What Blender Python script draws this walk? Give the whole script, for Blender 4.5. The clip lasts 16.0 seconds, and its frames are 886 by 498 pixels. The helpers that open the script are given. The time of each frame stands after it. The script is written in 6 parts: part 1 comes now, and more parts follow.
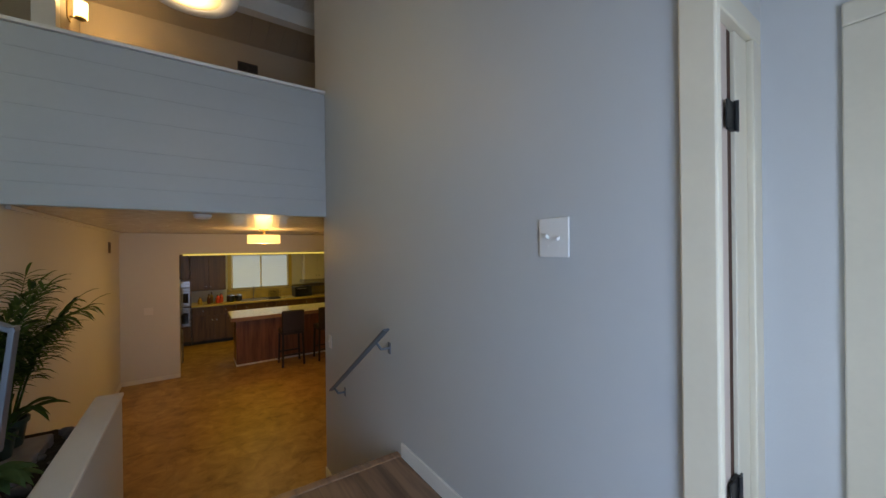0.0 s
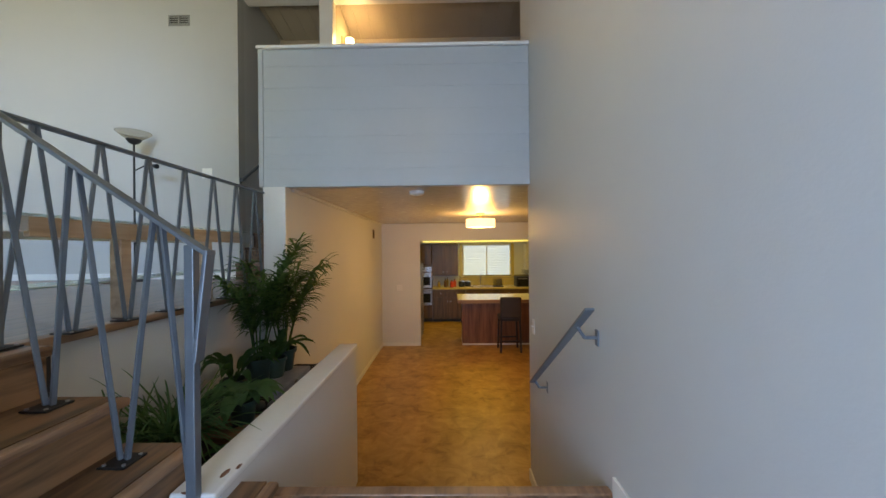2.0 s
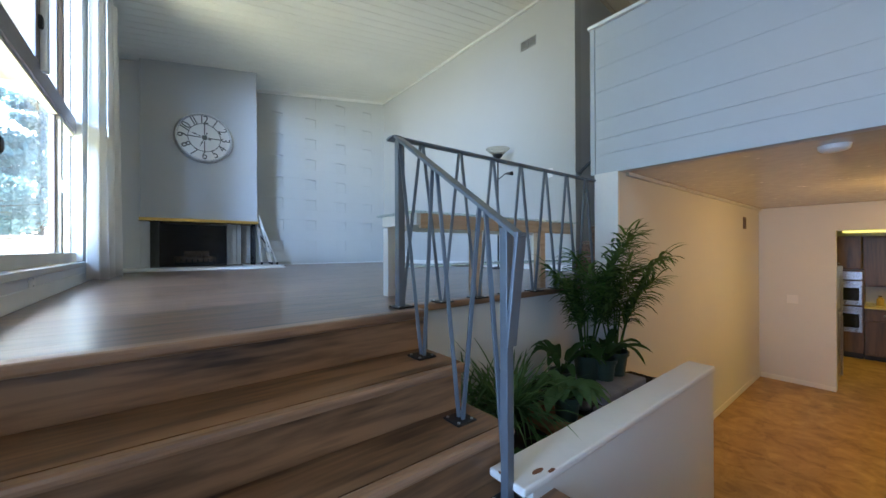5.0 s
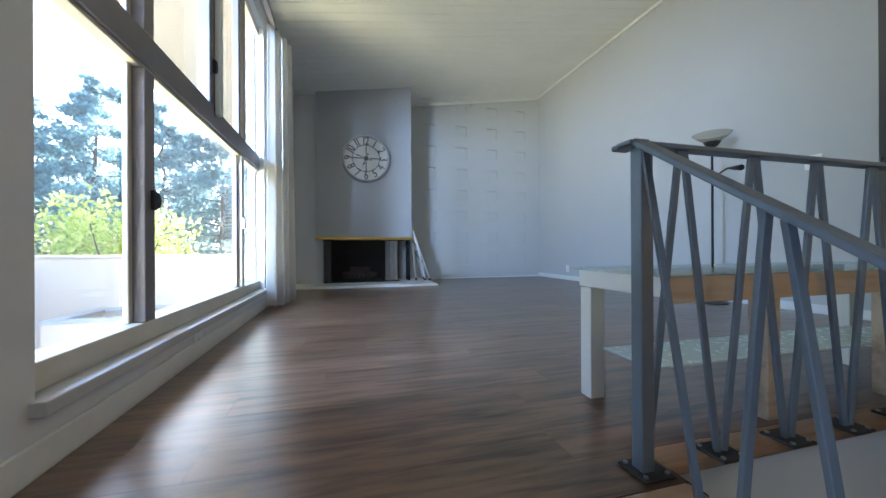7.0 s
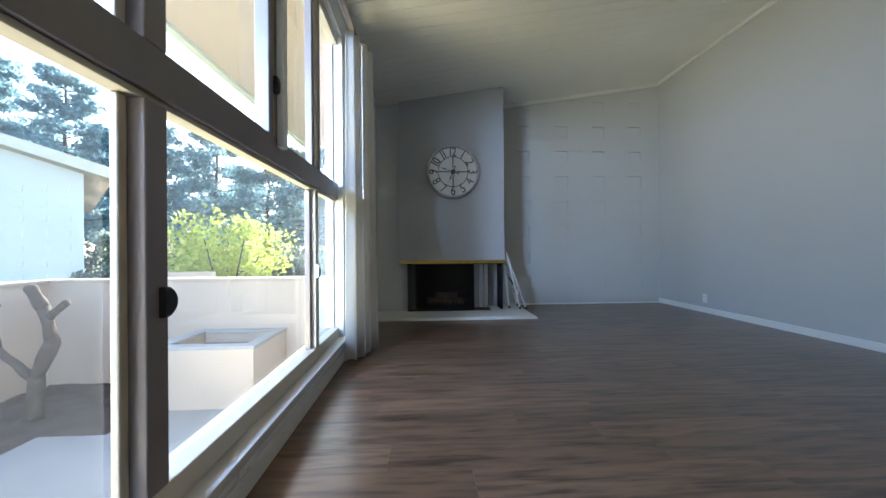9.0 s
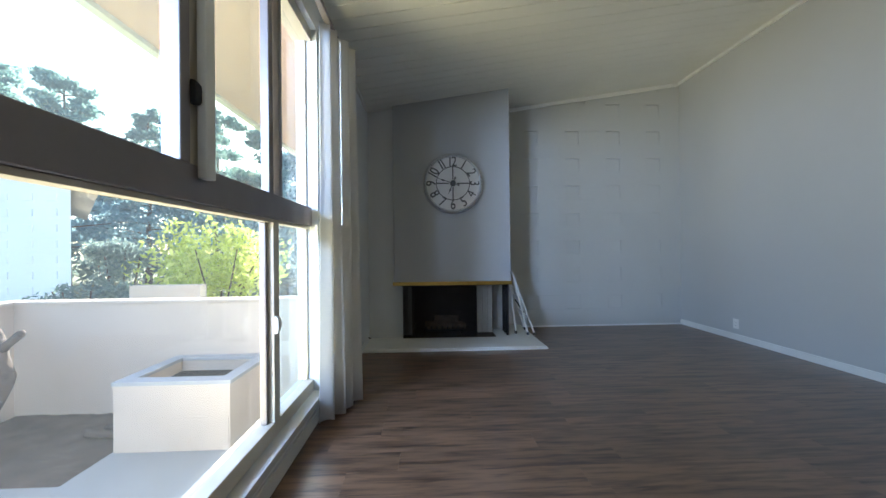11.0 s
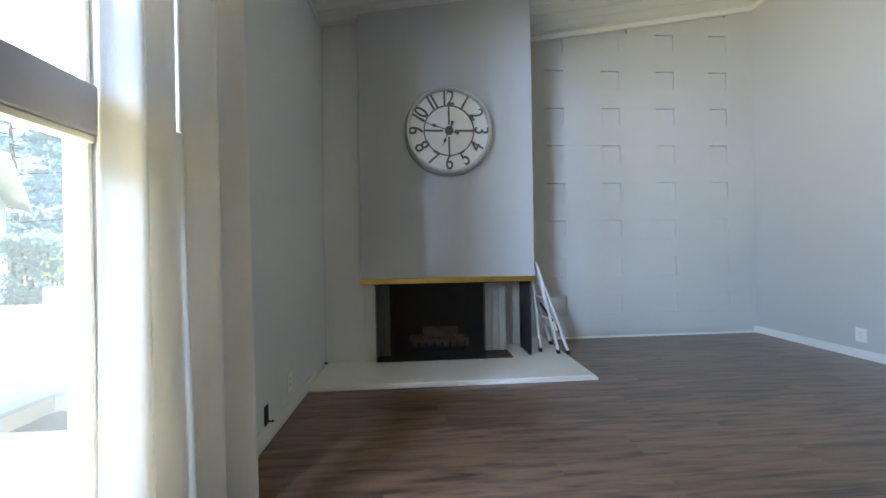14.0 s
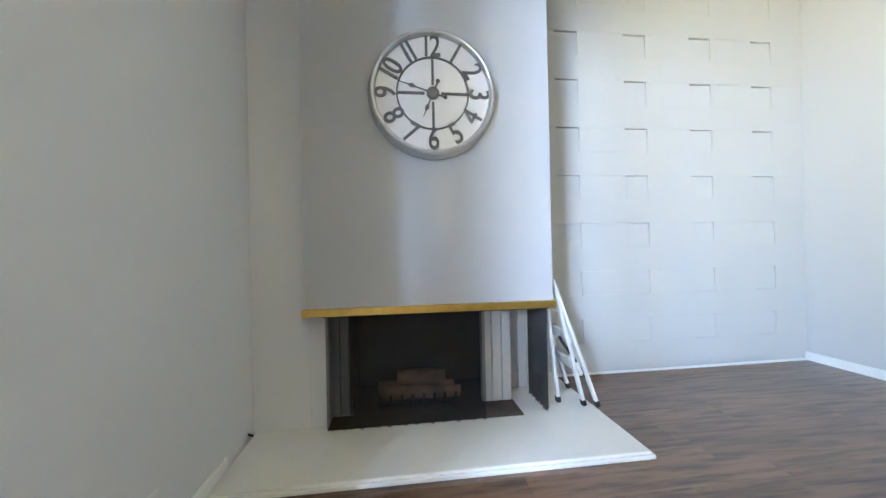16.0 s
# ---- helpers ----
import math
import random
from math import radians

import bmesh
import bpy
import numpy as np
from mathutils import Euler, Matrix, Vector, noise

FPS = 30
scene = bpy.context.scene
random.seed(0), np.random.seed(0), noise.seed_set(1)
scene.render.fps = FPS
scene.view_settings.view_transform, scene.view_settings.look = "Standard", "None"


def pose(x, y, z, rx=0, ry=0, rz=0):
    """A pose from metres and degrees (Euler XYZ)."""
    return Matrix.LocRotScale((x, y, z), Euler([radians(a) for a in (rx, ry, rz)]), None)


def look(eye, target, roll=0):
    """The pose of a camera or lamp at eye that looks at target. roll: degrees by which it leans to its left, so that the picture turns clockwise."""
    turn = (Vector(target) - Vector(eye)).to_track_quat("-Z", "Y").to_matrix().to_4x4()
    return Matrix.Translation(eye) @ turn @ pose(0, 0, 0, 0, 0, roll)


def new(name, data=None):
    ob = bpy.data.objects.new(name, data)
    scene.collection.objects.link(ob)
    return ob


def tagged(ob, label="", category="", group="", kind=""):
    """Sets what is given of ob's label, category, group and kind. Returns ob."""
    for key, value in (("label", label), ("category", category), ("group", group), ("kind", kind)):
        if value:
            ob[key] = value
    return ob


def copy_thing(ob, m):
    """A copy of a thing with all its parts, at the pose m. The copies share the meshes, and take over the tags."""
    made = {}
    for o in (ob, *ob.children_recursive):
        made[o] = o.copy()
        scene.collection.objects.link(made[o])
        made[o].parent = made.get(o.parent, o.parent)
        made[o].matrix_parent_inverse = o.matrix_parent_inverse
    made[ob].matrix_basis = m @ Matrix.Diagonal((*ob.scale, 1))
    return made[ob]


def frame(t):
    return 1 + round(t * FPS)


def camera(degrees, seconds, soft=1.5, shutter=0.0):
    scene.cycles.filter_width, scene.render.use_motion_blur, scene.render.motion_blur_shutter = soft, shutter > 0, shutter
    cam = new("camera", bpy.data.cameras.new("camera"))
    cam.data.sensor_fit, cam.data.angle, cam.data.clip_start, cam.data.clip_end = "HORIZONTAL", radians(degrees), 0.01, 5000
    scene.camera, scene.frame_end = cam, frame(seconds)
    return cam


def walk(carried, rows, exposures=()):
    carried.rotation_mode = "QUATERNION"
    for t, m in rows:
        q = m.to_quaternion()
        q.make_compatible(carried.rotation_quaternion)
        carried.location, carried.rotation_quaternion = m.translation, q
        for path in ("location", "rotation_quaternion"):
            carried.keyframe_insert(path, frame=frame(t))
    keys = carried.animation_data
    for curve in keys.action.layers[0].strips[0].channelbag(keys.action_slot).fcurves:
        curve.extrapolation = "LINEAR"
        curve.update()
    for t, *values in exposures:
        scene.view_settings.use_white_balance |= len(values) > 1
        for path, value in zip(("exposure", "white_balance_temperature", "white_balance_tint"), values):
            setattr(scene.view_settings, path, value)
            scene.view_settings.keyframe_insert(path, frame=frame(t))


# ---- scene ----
cam = camera(102.0, 16.0)
PATH = [
    (0, (0.03, 0.131, 1.27), (1.168, 1.776, 1.267), -0.7),
    (0.5, (0.112, 0.218, 1.265), (1.096, 1.959, 1.26), -0.8),
    (1, (0.195, 0.341, 1.214), (0.904, 2.211, 1.212), -0.9),
    (1.5, (0.263, 0.434, 1.133), (0.703, 2.385, 1.133), -0.8),
    (2, (0.369, 0.568, 1.048), (0.344, 2.568, 1.05), -0.6),
    (2.5, (0.445, 0.629, 1.0), (0.018, 2.583, 1.005), -0.5),
    (3, (0.533, 0.652, 0.983), (-0.228, 2.502, 0.992), -0.3),
    (3.5, (0.528, 0.704, 0.966), (-0.487, 2.427, 0.973), -0.2),
    (4, (0.481, 0.745, 0.943), (-0.794, 2.286, 0.949), -0.2),
    (4.2, (0.455, 0.765, 0.943), (-0.905, 2.230, 0.948), -0.2),
    (6.3, (-0.122, 0.992, 1.190), (-1.905, 1.892, 1.191), -0.4),
    (6.5, (-0.219, 1.011, 1.213), (-2.046, 1.825, 1.214), -0.4),
    (7, (-0.438, 1.044, 1.277), (-2.366, 1.575, 1.278), -0.3),
    (7.5, (-0.69, 1.012, 1.345), (-2.655, 1.378, 1.347), -0.2),
    (8, (-0.877, 0.975, 1.435), (-2.862, 1.205, 1.447), -0.1),
    (8.5, (-1.045, 0.965, 1.535), (-3.041, 1.091, 1.534), -0.3),
    (11, (-1.704, 1.068, 1.87), (-3.703, 1.149, 1.878), -0.6),
    (11.5, (-1.786, 1.06, 1.892), (-3.783, 1.165, 1.913), -0.6),
    (12, (-1.959, 1.067, 1.873), (-3.956, 1.168, 1.878), -0.7),
    (12.5, (-2.183, 1.017, 1.82), (-4.176, 1.176, 1.819), -0.6),
    (13, (-2.516, 1.03, 1.771), (-4.507, 1.214, 1.756), -0.8),
    (13.5, (-2.812, 1.073, 1.731), (-4.805, 1.236, 1.731), -0.8),
    (14, (-3.19, 1.117, 1.726), (-5.186, 1.249, 1.721), -1.0),
    (14.5, (-3.487, 1.121, 1.722), (-5.481, 1.268, 1.723), -1.1),
    (15, (-3.806, 1.134, 1.73), (-5.8, 1.296, 1.73), -1.1),
    (15.5, (-3.96, 1.196, 1.767), (-5.955, 1.328, 1.767), -1.1),
    (16, (-4.118, 1.162, 1.797), (-6.103, 1.412, 1.804), -1.2),
]
EXPOSURES = ((0, 1.88, 6700, 10), (0.5, 2.02, 6750, 10), (1.5, 2.52, 6600, 9), (2.2, 2.82, 6450, 9), (3, 2.86, 6300, 9), (4, 2.98, 5700, 7), (6.5, 2.86, 5450, 9), (7.5, 2.34, 5950, 10), (8.5, 2.1, 6000, 10), (11, 2.14, 6050, 10), (12.5, 2.42, 6050, 10), (13.5, 2.68, 6100, 10), (14.5, 3.2, 6500, 11), (16, 3.88, 6450, 12))
walk(cam, [(t, look(eye, target, roll)) for t, eye, target, roll in PATH], EXPOSURES)

# ---- world, sun, large lights ----
world = bpy.data.worlds.new("sky")
scene.world = world
world.use_nodes = True
SUN_EL, SUN_AZ = 28.0, 266.0
wn = world.node_tree
sky = wn.nodes.new("ShaderNodeTexSky")
sky.sky_type, sky.sun_disc = "NISHITA", False
sky.sun_elevation, sky.sun_rotation = radians(SUN_EL), radians(SUN_AZ)
wn.links.new(sky.outputs[0], wn.nodes["Background"].inputs[0])
wn.nodes["Background"].inputs[1].default_value = 0.15


def lamp(name, kind, m, energy, color=(1, 1, 1), **more):
    data = bpy.data.lights.new(name, kind)
    data.energy, data.color = energy, color
    if "angle" in more:
        data.angle = more["angle"]
    if "size" in more:
        data.shape, data.size, data.size_y = "RECTANGLE", more["size"], more["size_y"]
    if "spread" in more:
        data.spread = more["spread"]
    if "radius" in more:
        data.shadow_soft_size = more["radius"]
    ob = new(name, data)
    ob.matrix_world = m
    return ob


sun_way = Vector((math.sin(radians(SUN_AZ)), math.cos(radians(SUN_AZ)), math.tan(radians(SUN_EL))))
lamp("sun", "SUN", look(sun_way * 20, (0, 0, 0)), 5.0, (1.0, 0.92, 0.80), angle=radians(0.5))
# sky light falls in through the window, and warm light comes up from the sunlit patio
lamp("window_daylight", "AREA", look((-1.3, -1.42, 3.15), (-6.2, 2.0, 1.3)), 38, (0.45, 0.64, 1.0), size=0.95, size_y=0.6, spread=radians(130))
lamp("patio_bounce", "AREA", look((-2.3, -1.7, 0.5), (-6.0, 2.0, 3.2)), 25, (1.0, 0.88, 0.50), size=1.8, size_y=1.2, spread=radians(120))
lamp("entry_daylight", "AREA", look((0.1, -1.1, 0.85), (1.1, 1.3, 0.2)), 12.13, (0.50, 0.67, 1.0), size=0.9, size_y=1.6)
lamp("kitchen_window_daylight", "AREA", look((1.5, 10.9, 0.72), (1.5, 8.0, 0.3)), 0.3, (0.80, 0.91, 1.0), size=1.3, size_y=0.8)
# lamps of the house
lamp("ceiling_lamp_bulb", "POINT", pose(0.874, 6.01, 1.33), 6.0, (1.0, 0.54, 0.15), radius=0.12)
lamp("ceiling_lamp_glow", "POINT", pose(0.874, 6.01, 1.52), 0.2, (1.0, 0.55, 0.15), radius=0.06)
lamp("sconce_bulb", "POINT", pose(-0.86, 5.5, 3.95), 2.2, (1.0, 0.6, 0.22), radius=0.06)
lamp("pendant_bulb", "POINT", pose(0.02, 2.15, 2.42), 1.63, (1.0, 0.78, 0.42), radius=0.12)
lamp("kitchen_tube", "AREA", look((1.2, 9.4, 1.5), (1.2, 9.4, 0)), 3.4, (1.0, 0.72, 0.03), size=1.4, size_y=0.25)

# ---- materials ----
MATS = {}


def mat(name, color, rough=0.6, metal=0.0, noise_scale=0.0, amount=0.1, bump=0.0, bump_scale=60.0, fine=0.0, coat=0.0, vary=0.0):
    """A painted or plain surface with broad and fine variation and fine relief."""
    if name in MATS:
        return MATS[name]
    m = bpy.data.materials.new(name)
    m.use_nodes = True
    nt = m.node_tree
    b = nt.nodes["Principled BSDF"]
    b.inputs["Base Color"].default_value = (*color, 1)
    b.inputs["Roughness"].default_value = rough
    b.inputs["Metallic"].default_value = metal
    b.inputs["Coat Weight"].default_value = coat
    tc = nt.nodes.new("ShaderNodeNewGeometry")
    last = None
    if noise_scale:
        n = nt.nodes.new("ShaderNodeTexNoise")
        n.inputs["Scale"].default_value, n.inputs["Detail"].default_value = noise_scale, 6
        nt.links.new(tc.outputs["Position"], n.inputs["Vector"])
        n2 = nt.nodes.new("ShaderNodeTexNoise")
        n2.inputs["Scale"].default_value, n2.inputs["Detail"].default_value = noise_scale * 14, 3
        nt.links.new(tc.outputs["Position"], n2.inputs["Vector"])
        add = nt.nodes.new("ShaderNodeMath")
        add.operation, add.inputs[2].default_value = "MULTIPLY_ADD", 0.0
        nt.links.new(n2.outputs["Fac"], add.inputs[0])
        add.inputs[1].default_value = 0.35
        nt.links.new(n.outputs["Fac"], add.inputs[2])
        r = nt.nodes.new("ShaderNodeMapRange")
        r.inputs["From Min"].default_value, r.inputs["From Max"].default_value = 0.4, 0.95
        r.inputs["To Min"].default_value, r.inputs["To Max"].default_value = 1 - amount, 1 + amount
        nt.links.new(add.outputs[0], r.inputs["Value"])
        hsv = nt.nodes.new("ShaderNodeHueSaturation")
        hsv.inputs["Color"].default_value = (*color, 1)
        nt.links.new(r.outputs[0], hsv.inputs["Value"])
        nt.links.new(hsv.outputs[0], b.inputs["Base Color"])
        last = hsv
        rr = nt.nodes.new("ShaderNodeMapRange")
        rr.inputs["To Min"].default_value, rr.inputs["To Max"].default_value = max(0.02, rough - 0.12), min(1, rough + 0.12)
        nt.links.new(n2.outputs["Fac"], rr.inputs["Value"])
        nt.links.new(rr.outputs[0], b.inputs["Roughness"])
    if bump:
        n3 = nt.nodes.new("ShaderNodeTexNoise")
        n3.inputs["Scale"].default_value, n3.inputs["Detail"].default_value = bump_scale, 4
        nt.links.new(tc.outputs["Position"], n3.inputs["Vector"])
        bp = nt.nodes.new("ShaderNodeBump")
        bp.inputs["Strength"].default_value, bp.inputs["Distance"].default_value = bump, 0.004
        nt.links.new(n3.outputs["Fac"], bp.inputs["Height"])
        nt.links.new(bp.outputs[0], b.inputs["Normal"])
    if vary and last:
        oi = nt.nodes.new("ShaderNodeObjectInfo")
        vr = nt.nodes.new("ShaderNodeMapRange")
        vr.inputs["To Min"].default_value, vr.inputs["To Max"].default_value = 1 - vary, 1 + vary
        nt.links.new(oi.outputs["Random"], vr.inputs["Value"])
        h2 = nt.nodes.new("ShaderNodeHueSaturation")
        nt.links.new(last.outputs[0], h2.inputs["Color"])
        nt.links.new(vr.outputs[0], h2.inputs["Value"])
        nt.links.new(h2.outputs[0], b.inputs["Base Color"])
    MATS[name] = m
    return m


def glow(name, color, strength, base=(0.8, 0.75, 0.65)):
    m = bpy.data.materials.new(name)
    m.use_nodes = True
    b = m.node_tree.nodes["Principled BSDF"]
    b.inputs["Base Color"].default_value = (*base, 1)
    b.inputs["Emission Color"].default_value = (*color, 1)
    b.inputs["Emission Strength"].default_value = strength
    return m


def glass(name, color=(1, 1, 1), rough=0.0, gloss=0.06, film=0.0):
    """Thin window glass: clear or tinted, with a reflection that grows at a slant and a thin film for haze."""
    m = bpy.data.materials.new(name)
    m.use_nodes = True
    nt = m.node_tree
    nt.nodes.remove(nt.nodes["Principled BSDF"])
    t = nt.nodes.new("ShaderNodeBsdfTransparent")
    t.inputs[0].default_value = (*color, 1)
    g = nt.nodes.new("ShaderNodeBsdfGlossy")
    g.inputs["Roughness"].default_value = rough
    lw = nt.nodes.new("ShaderNodeLayerWeight")
    lw.inputs["Blend"].default_value = 0.5
    pw = nt.nodes.new("ShaderNodeMath")
    pw.operation, pw.inputs[1].default_value = "POWER", 4.0
    nt.links.new(lw.outputs["Facing"], pw.inputs[0])
    f = nt.nodes.new("ShaderNodeMapRange")
    f.inputs["To Min"].default_value, f.inputs["To Max"].default_value = gloss * 0.4, 0.45
    nt.links.new(pw.outputs[0], f.inputs["Value"])
    mx = nt.nodes.new("ShaderNodeMixShader")
    nt.links.new(f.outputs[0], mx.inputs[0])
    nt.links.new(t.outputs[0], mx.inputs[1])
    nt.links.new(g.outputs[0], mx.inputs[2])
    out = mx
    if film:
        # Pale translucent film that lays a hazy veil over the view.
        haze_veil = nt.nodes.new("ShaderNodeBsdfTranslucent")
        haze_veil.inputs[0].default_value = (0.85, 0.86, 0.86, 1)
        out = nt.nodes.new("ShaderNodeMixShader")
        out.inputs[0].default_value = film
        nt.links.new(mx.outputs[0], out.inputs[1])
        nt.links.new(haze_veil.outputs[0], out.inputs[2])
    nt.links.new(out.outputs[0], nt.nodes["Material Output"].inputs[0])
    return m


def wood(name, dark, light, axis=1, rough=0.4, stretch=14.0, scale=1.1, vary=0.25, plank_relief=0.12):
    """Wood grain that runs along one axis, each plank different by its random value."""
    m = bpy.data.materials.new(name)
    m.use_nodes = True
    nt = m.node_tree
    b = nt.nodes["Principled BSDF"]
    geo = nt.nodes.new("ShaderNodeNewGeometry")
    oi = nt.nodes.new("ShaderNodeObjectInfo")
    sc = nt.nodes.new("ShaderNodeVectorMath")
    sc.operation = "MULTIPLY"
    s = [stretch] * 3
    s[axis] = 1.0
    sc.inputs[1].default_value = [q * scale for q in s]
    nt.links.new(geo.outputs["Position"], sc.inputs[0])
    off = nt.nodes.new("ShaderNodeVectorMath")
    off.operation = "MULTIPLY_ADD"
    off.inputs[1].default_value = (37, 91, 53)
    nt.links.new(oi.outputs["Random"], off.inputs[0])
    nt.links.new(sc.outputs[0], off.inputs[2])
    n1 = nt.nodes.new("ShaderNodeTexNoise")
    n1.inputs["Scale"].default_value, n1.inputs["Detail"].default_value, n1.inputs["Distortion"].default_value = 1.0, 6, 0.3
    nt.links.new(off.outputs[0], n1.inputs["Vector"])
    n2 = nt.nodes.new("ShaderNodeTexNoise")
    n2.inputs["Scale"].default_value, n2.inputs["Detail"].default_value = 4.0, 1
    nt.links.new(off.outputs[0], n2.inputs["Vector"])
    mixv = nt.nodes.new("ShaderNodeMath")
    mixv.operation, mixv.inputs[1].default_value = "MULTIPLY_ADD", 0.22
    nt.links.new(n2.outputs["Fac"], mixv.inputs[0])
    nt.links.new(n1.outputs["Fac"], mixv.inputs[2])
    ramp = nt.nodes.new("ShaderNodeValToRGB")
    e = ramp.color_ramp.elements
    e[0].position, e[0].color = 0.38, (*dark, 1)
    e[1].position, e[1].color = 0.70, (*light, 1)
    nt.links.new(mixv.outputs[0], ramp.inputs[0])
    hsv = nt.nodes.new("ShaderNodeHueSaturation")
    vr = nt.nodes.new("ShaderNodeMapRange")
    vr.inputs["To Min"].default_value, vr.inputs["To Max"].default_value = 1 - vary, 1 + vary
    nt.links.new(oi.outputs["Random"], vr.inputs["Value"])
    nt.links.new(vr.outputs[0], hsv.inputs["Value"])
    nt.links.new(ramp.outputs[0], hsv.inputs["Color"])
    nt.links.new(hsv.outputs[0], b.inputs["Base Color"])
    rr = nt.nodes.new("ShaderNodeMapRange")
    rr.inputs["To Min"].default_value, rr.inputs["To Max"].default_value = rough - 0.03, rough + 0.06
    nt.links.new(n2.outputs["Fac"], rr.inputs["Value"])
    nt.links.new(rr.outputs[0], b.inputs["Roughness"])
    bp = nt.nodes.new("ShaderNodeBump")
    bp.inputs["Strength"].default_value, bp.inputs["Distance"].default_value = plank_relief, 0.003
    nt.links.new(n2.outputs["Fac"], bp.inputs["Height"])
    nt.links.new(bp.outputs[0], b.inputs["Normal"])
    return m


def mottled(name, colors, scale=3.0, rough=0.35, bump=0.05):
    m = bpy.data.materials.new(name)
    m.use_nodes = True
    nt = m.node_tree
    b = nt.nodes["Principled BSDF"]
    geo = nt.nodes.new("ShaderNodeNewGeometry")
    n1 = nt.nodes.new("ShaderNodeTexNoise")
    n1.inputs["Scale"].default_value, n1.inputs["Detail"].default_value, n1.inputs["Roughness"].default_value = scale, 8, 0.62
    n1.inputs["Distortion"].default_value = 0.8
    v = nt.nodes.new("ShaderNodeTexVoronoi")
    v.distance, v.inputs["Scale"].default_value = "CHEBYCHEV", scale * 1.3
    nt.links.new(geo.outputs["Position"], n1.inputs["Vector"])
    nt.links.new(geo.outputs["Position"], v.inputs["Vector"])
    sep = nt.nodes.new("ShaderNodeSeparateColor")
    nt.links.new(v.outputs["Color"], sep.inputs[0])
    ma = nt.nodes.new("ShaderNodeMath")
    ma.operation, ma.inputs[1].default_value = "MULTIPLY_ADD", 0.12
    nt.links.new(sep.outputs[0], ma.inputs[0])
    nt.links.new(n1.outputs["Fac"], ma.inputs[2])
    ramp = nt.nodes.new("ShaderNodeValToRGB")
    e = ramp.color_ramp.elements
    e[0].position, e[0].color = 0.36, (*colors[0], 1)
    e[1].position, e[1].color = 0.74, (*colors[2], 1)
    k = e.new(0.54)
    k.color = (*colors[1], 1)
    nt.links.new(ma.outputs[0], ramp.inputs[0])
    nt.links.new(ramp.outputs[0], b.inputs["Base Color"])
    b.inputs["Roughness"].default_value = rough
    bp = nt.nodes.new("ShaderNodeBump")
    bp.inputs["Strength"].default_value, bp.inputs["Distance"].default_value = bump, 0.003
    nt.links.new(n1.outputs["Fac"], bp.inputs["Height"])
    nt.links.new(bp.outputs[0], b.inputs["Normal"])
    return m


M_WALL = mat("light_wall_paint", (0.66, 0.655, 0.625), 0.55, noise_scale=0.8, amount=0.03, bump=0.12, bump_scale=90)
# Dimmer light on the right wall and sill is put into this grey.
M_LIVING = mat("dimmed_wall_paint", (0.49, 0.495, 0.485), 0.55, noise_scale=0.8, amount=0.03, bump=0.12, bump_scale=90)
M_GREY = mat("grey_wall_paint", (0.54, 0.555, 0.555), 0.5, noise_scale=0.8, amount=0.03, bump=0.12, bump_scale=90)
# Wall grey lifted: bounced light on the window side is in the colour.
M_SIDE = mat("fill_lit_side_paint", (0.69, 0.70, 0.70), 0.55, noise_scale=0.8, amount=0.03, bump=0.12, bump_scale=90)
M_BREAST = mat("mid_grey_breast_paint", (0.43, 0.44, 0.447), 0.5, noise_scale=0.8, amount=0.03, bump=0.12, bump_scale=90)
M_BLOCK = mat("painted_block", (0.52, 0.525, 0.505), 0.6, noise_scale=1.5, amount=0.03, bump=0.35, bump_scale=140)
M_BOARD = mat("board_paint", (0.43, 0.47, 0.505), 0.45, noise_scale=1.5, amount=0.04, bump=0.06, bump_scale=50)
M_CEIL = mat("ceiling_paint", (0.76, 0.755, 0.70), 0.6, noise_scale=1.2, amount=0.04, bump=0.1, bump_scale=40)
M_LOW_CEIL = mat("low_ceiling_gloss", (0.66, 0.62, 0.55), 0.22, noise_scale=1.0, amount=0.03)
M_WHITE = mat("white_trim", (0.76, 0.76, 0.73), 0.4, noise_scale=3, amount=0.05, bump=0.05)
M_CREAM = mat("cream_trim", (0.72, 0.65, 0.50), 0.4, noise_scale=3, amount=0.05, bump=0.05)
M_PLANK = wood("grey_brown_plank", (0.038, 0.0205, 0.0125), (0.185, 0.106, 0.062), 1, 0.30, stretch=11, scale=2.6, vary=0.16, plank_relief=0.02)
M_PLANK.node_tree.nodes["Principled BSDF"].inputs["Coat Weight"].default_value = 0.4
M_PLANK.node_tree.nodes["Principled BSDF"].inputs["Coat Roughness"].default_value = 0.23
M_STAIR = wood("stair_board", (0.050, 0.026, 0.013), (0.27, 0.15, 0.073), 1, 0.36, stretch=10, scale=1.7, vary=0.22, plank_relief=0.05)
# Light along the stair edges is put into this paler wood tone.
M_NOSING = wood("edge_lit_nosing", (0.13, 0.072, 0.04), (0.32, 0.19, 0.108), 1, 0.34, vary=0.1, plank_relief=0.04)
M_LAND = wood("landing_board", (0.08, 0.044, 0.025), (0.26, 0.16, 0.095), 1, 0.35, vary=0.15)
M_VINYL = mottled("ochre_vinyl", ((0.20, 0.098, 0.022), (0.33, 0.185, 0.05), (0.45, 0.28, 0.09)), 5.0, 0.4)
M_IRON = mat("grey_painted_iron", (0.14, 0.165, 0.195), 0.38, 0.3, noise_scale=6, amount=0.12, bump=0.08)
M_BLACK = mat("black_metal", (0.02, 0.02, 0.02), 0.45, 0.3, noise_scale=8, amount=0.2)
M_PATIO = mat("patio_concrete", (0.33, 0.325, 0.31), 0.85, noise_scale=1.5, amount=0.12, bump=0.4, bump_scale=30)
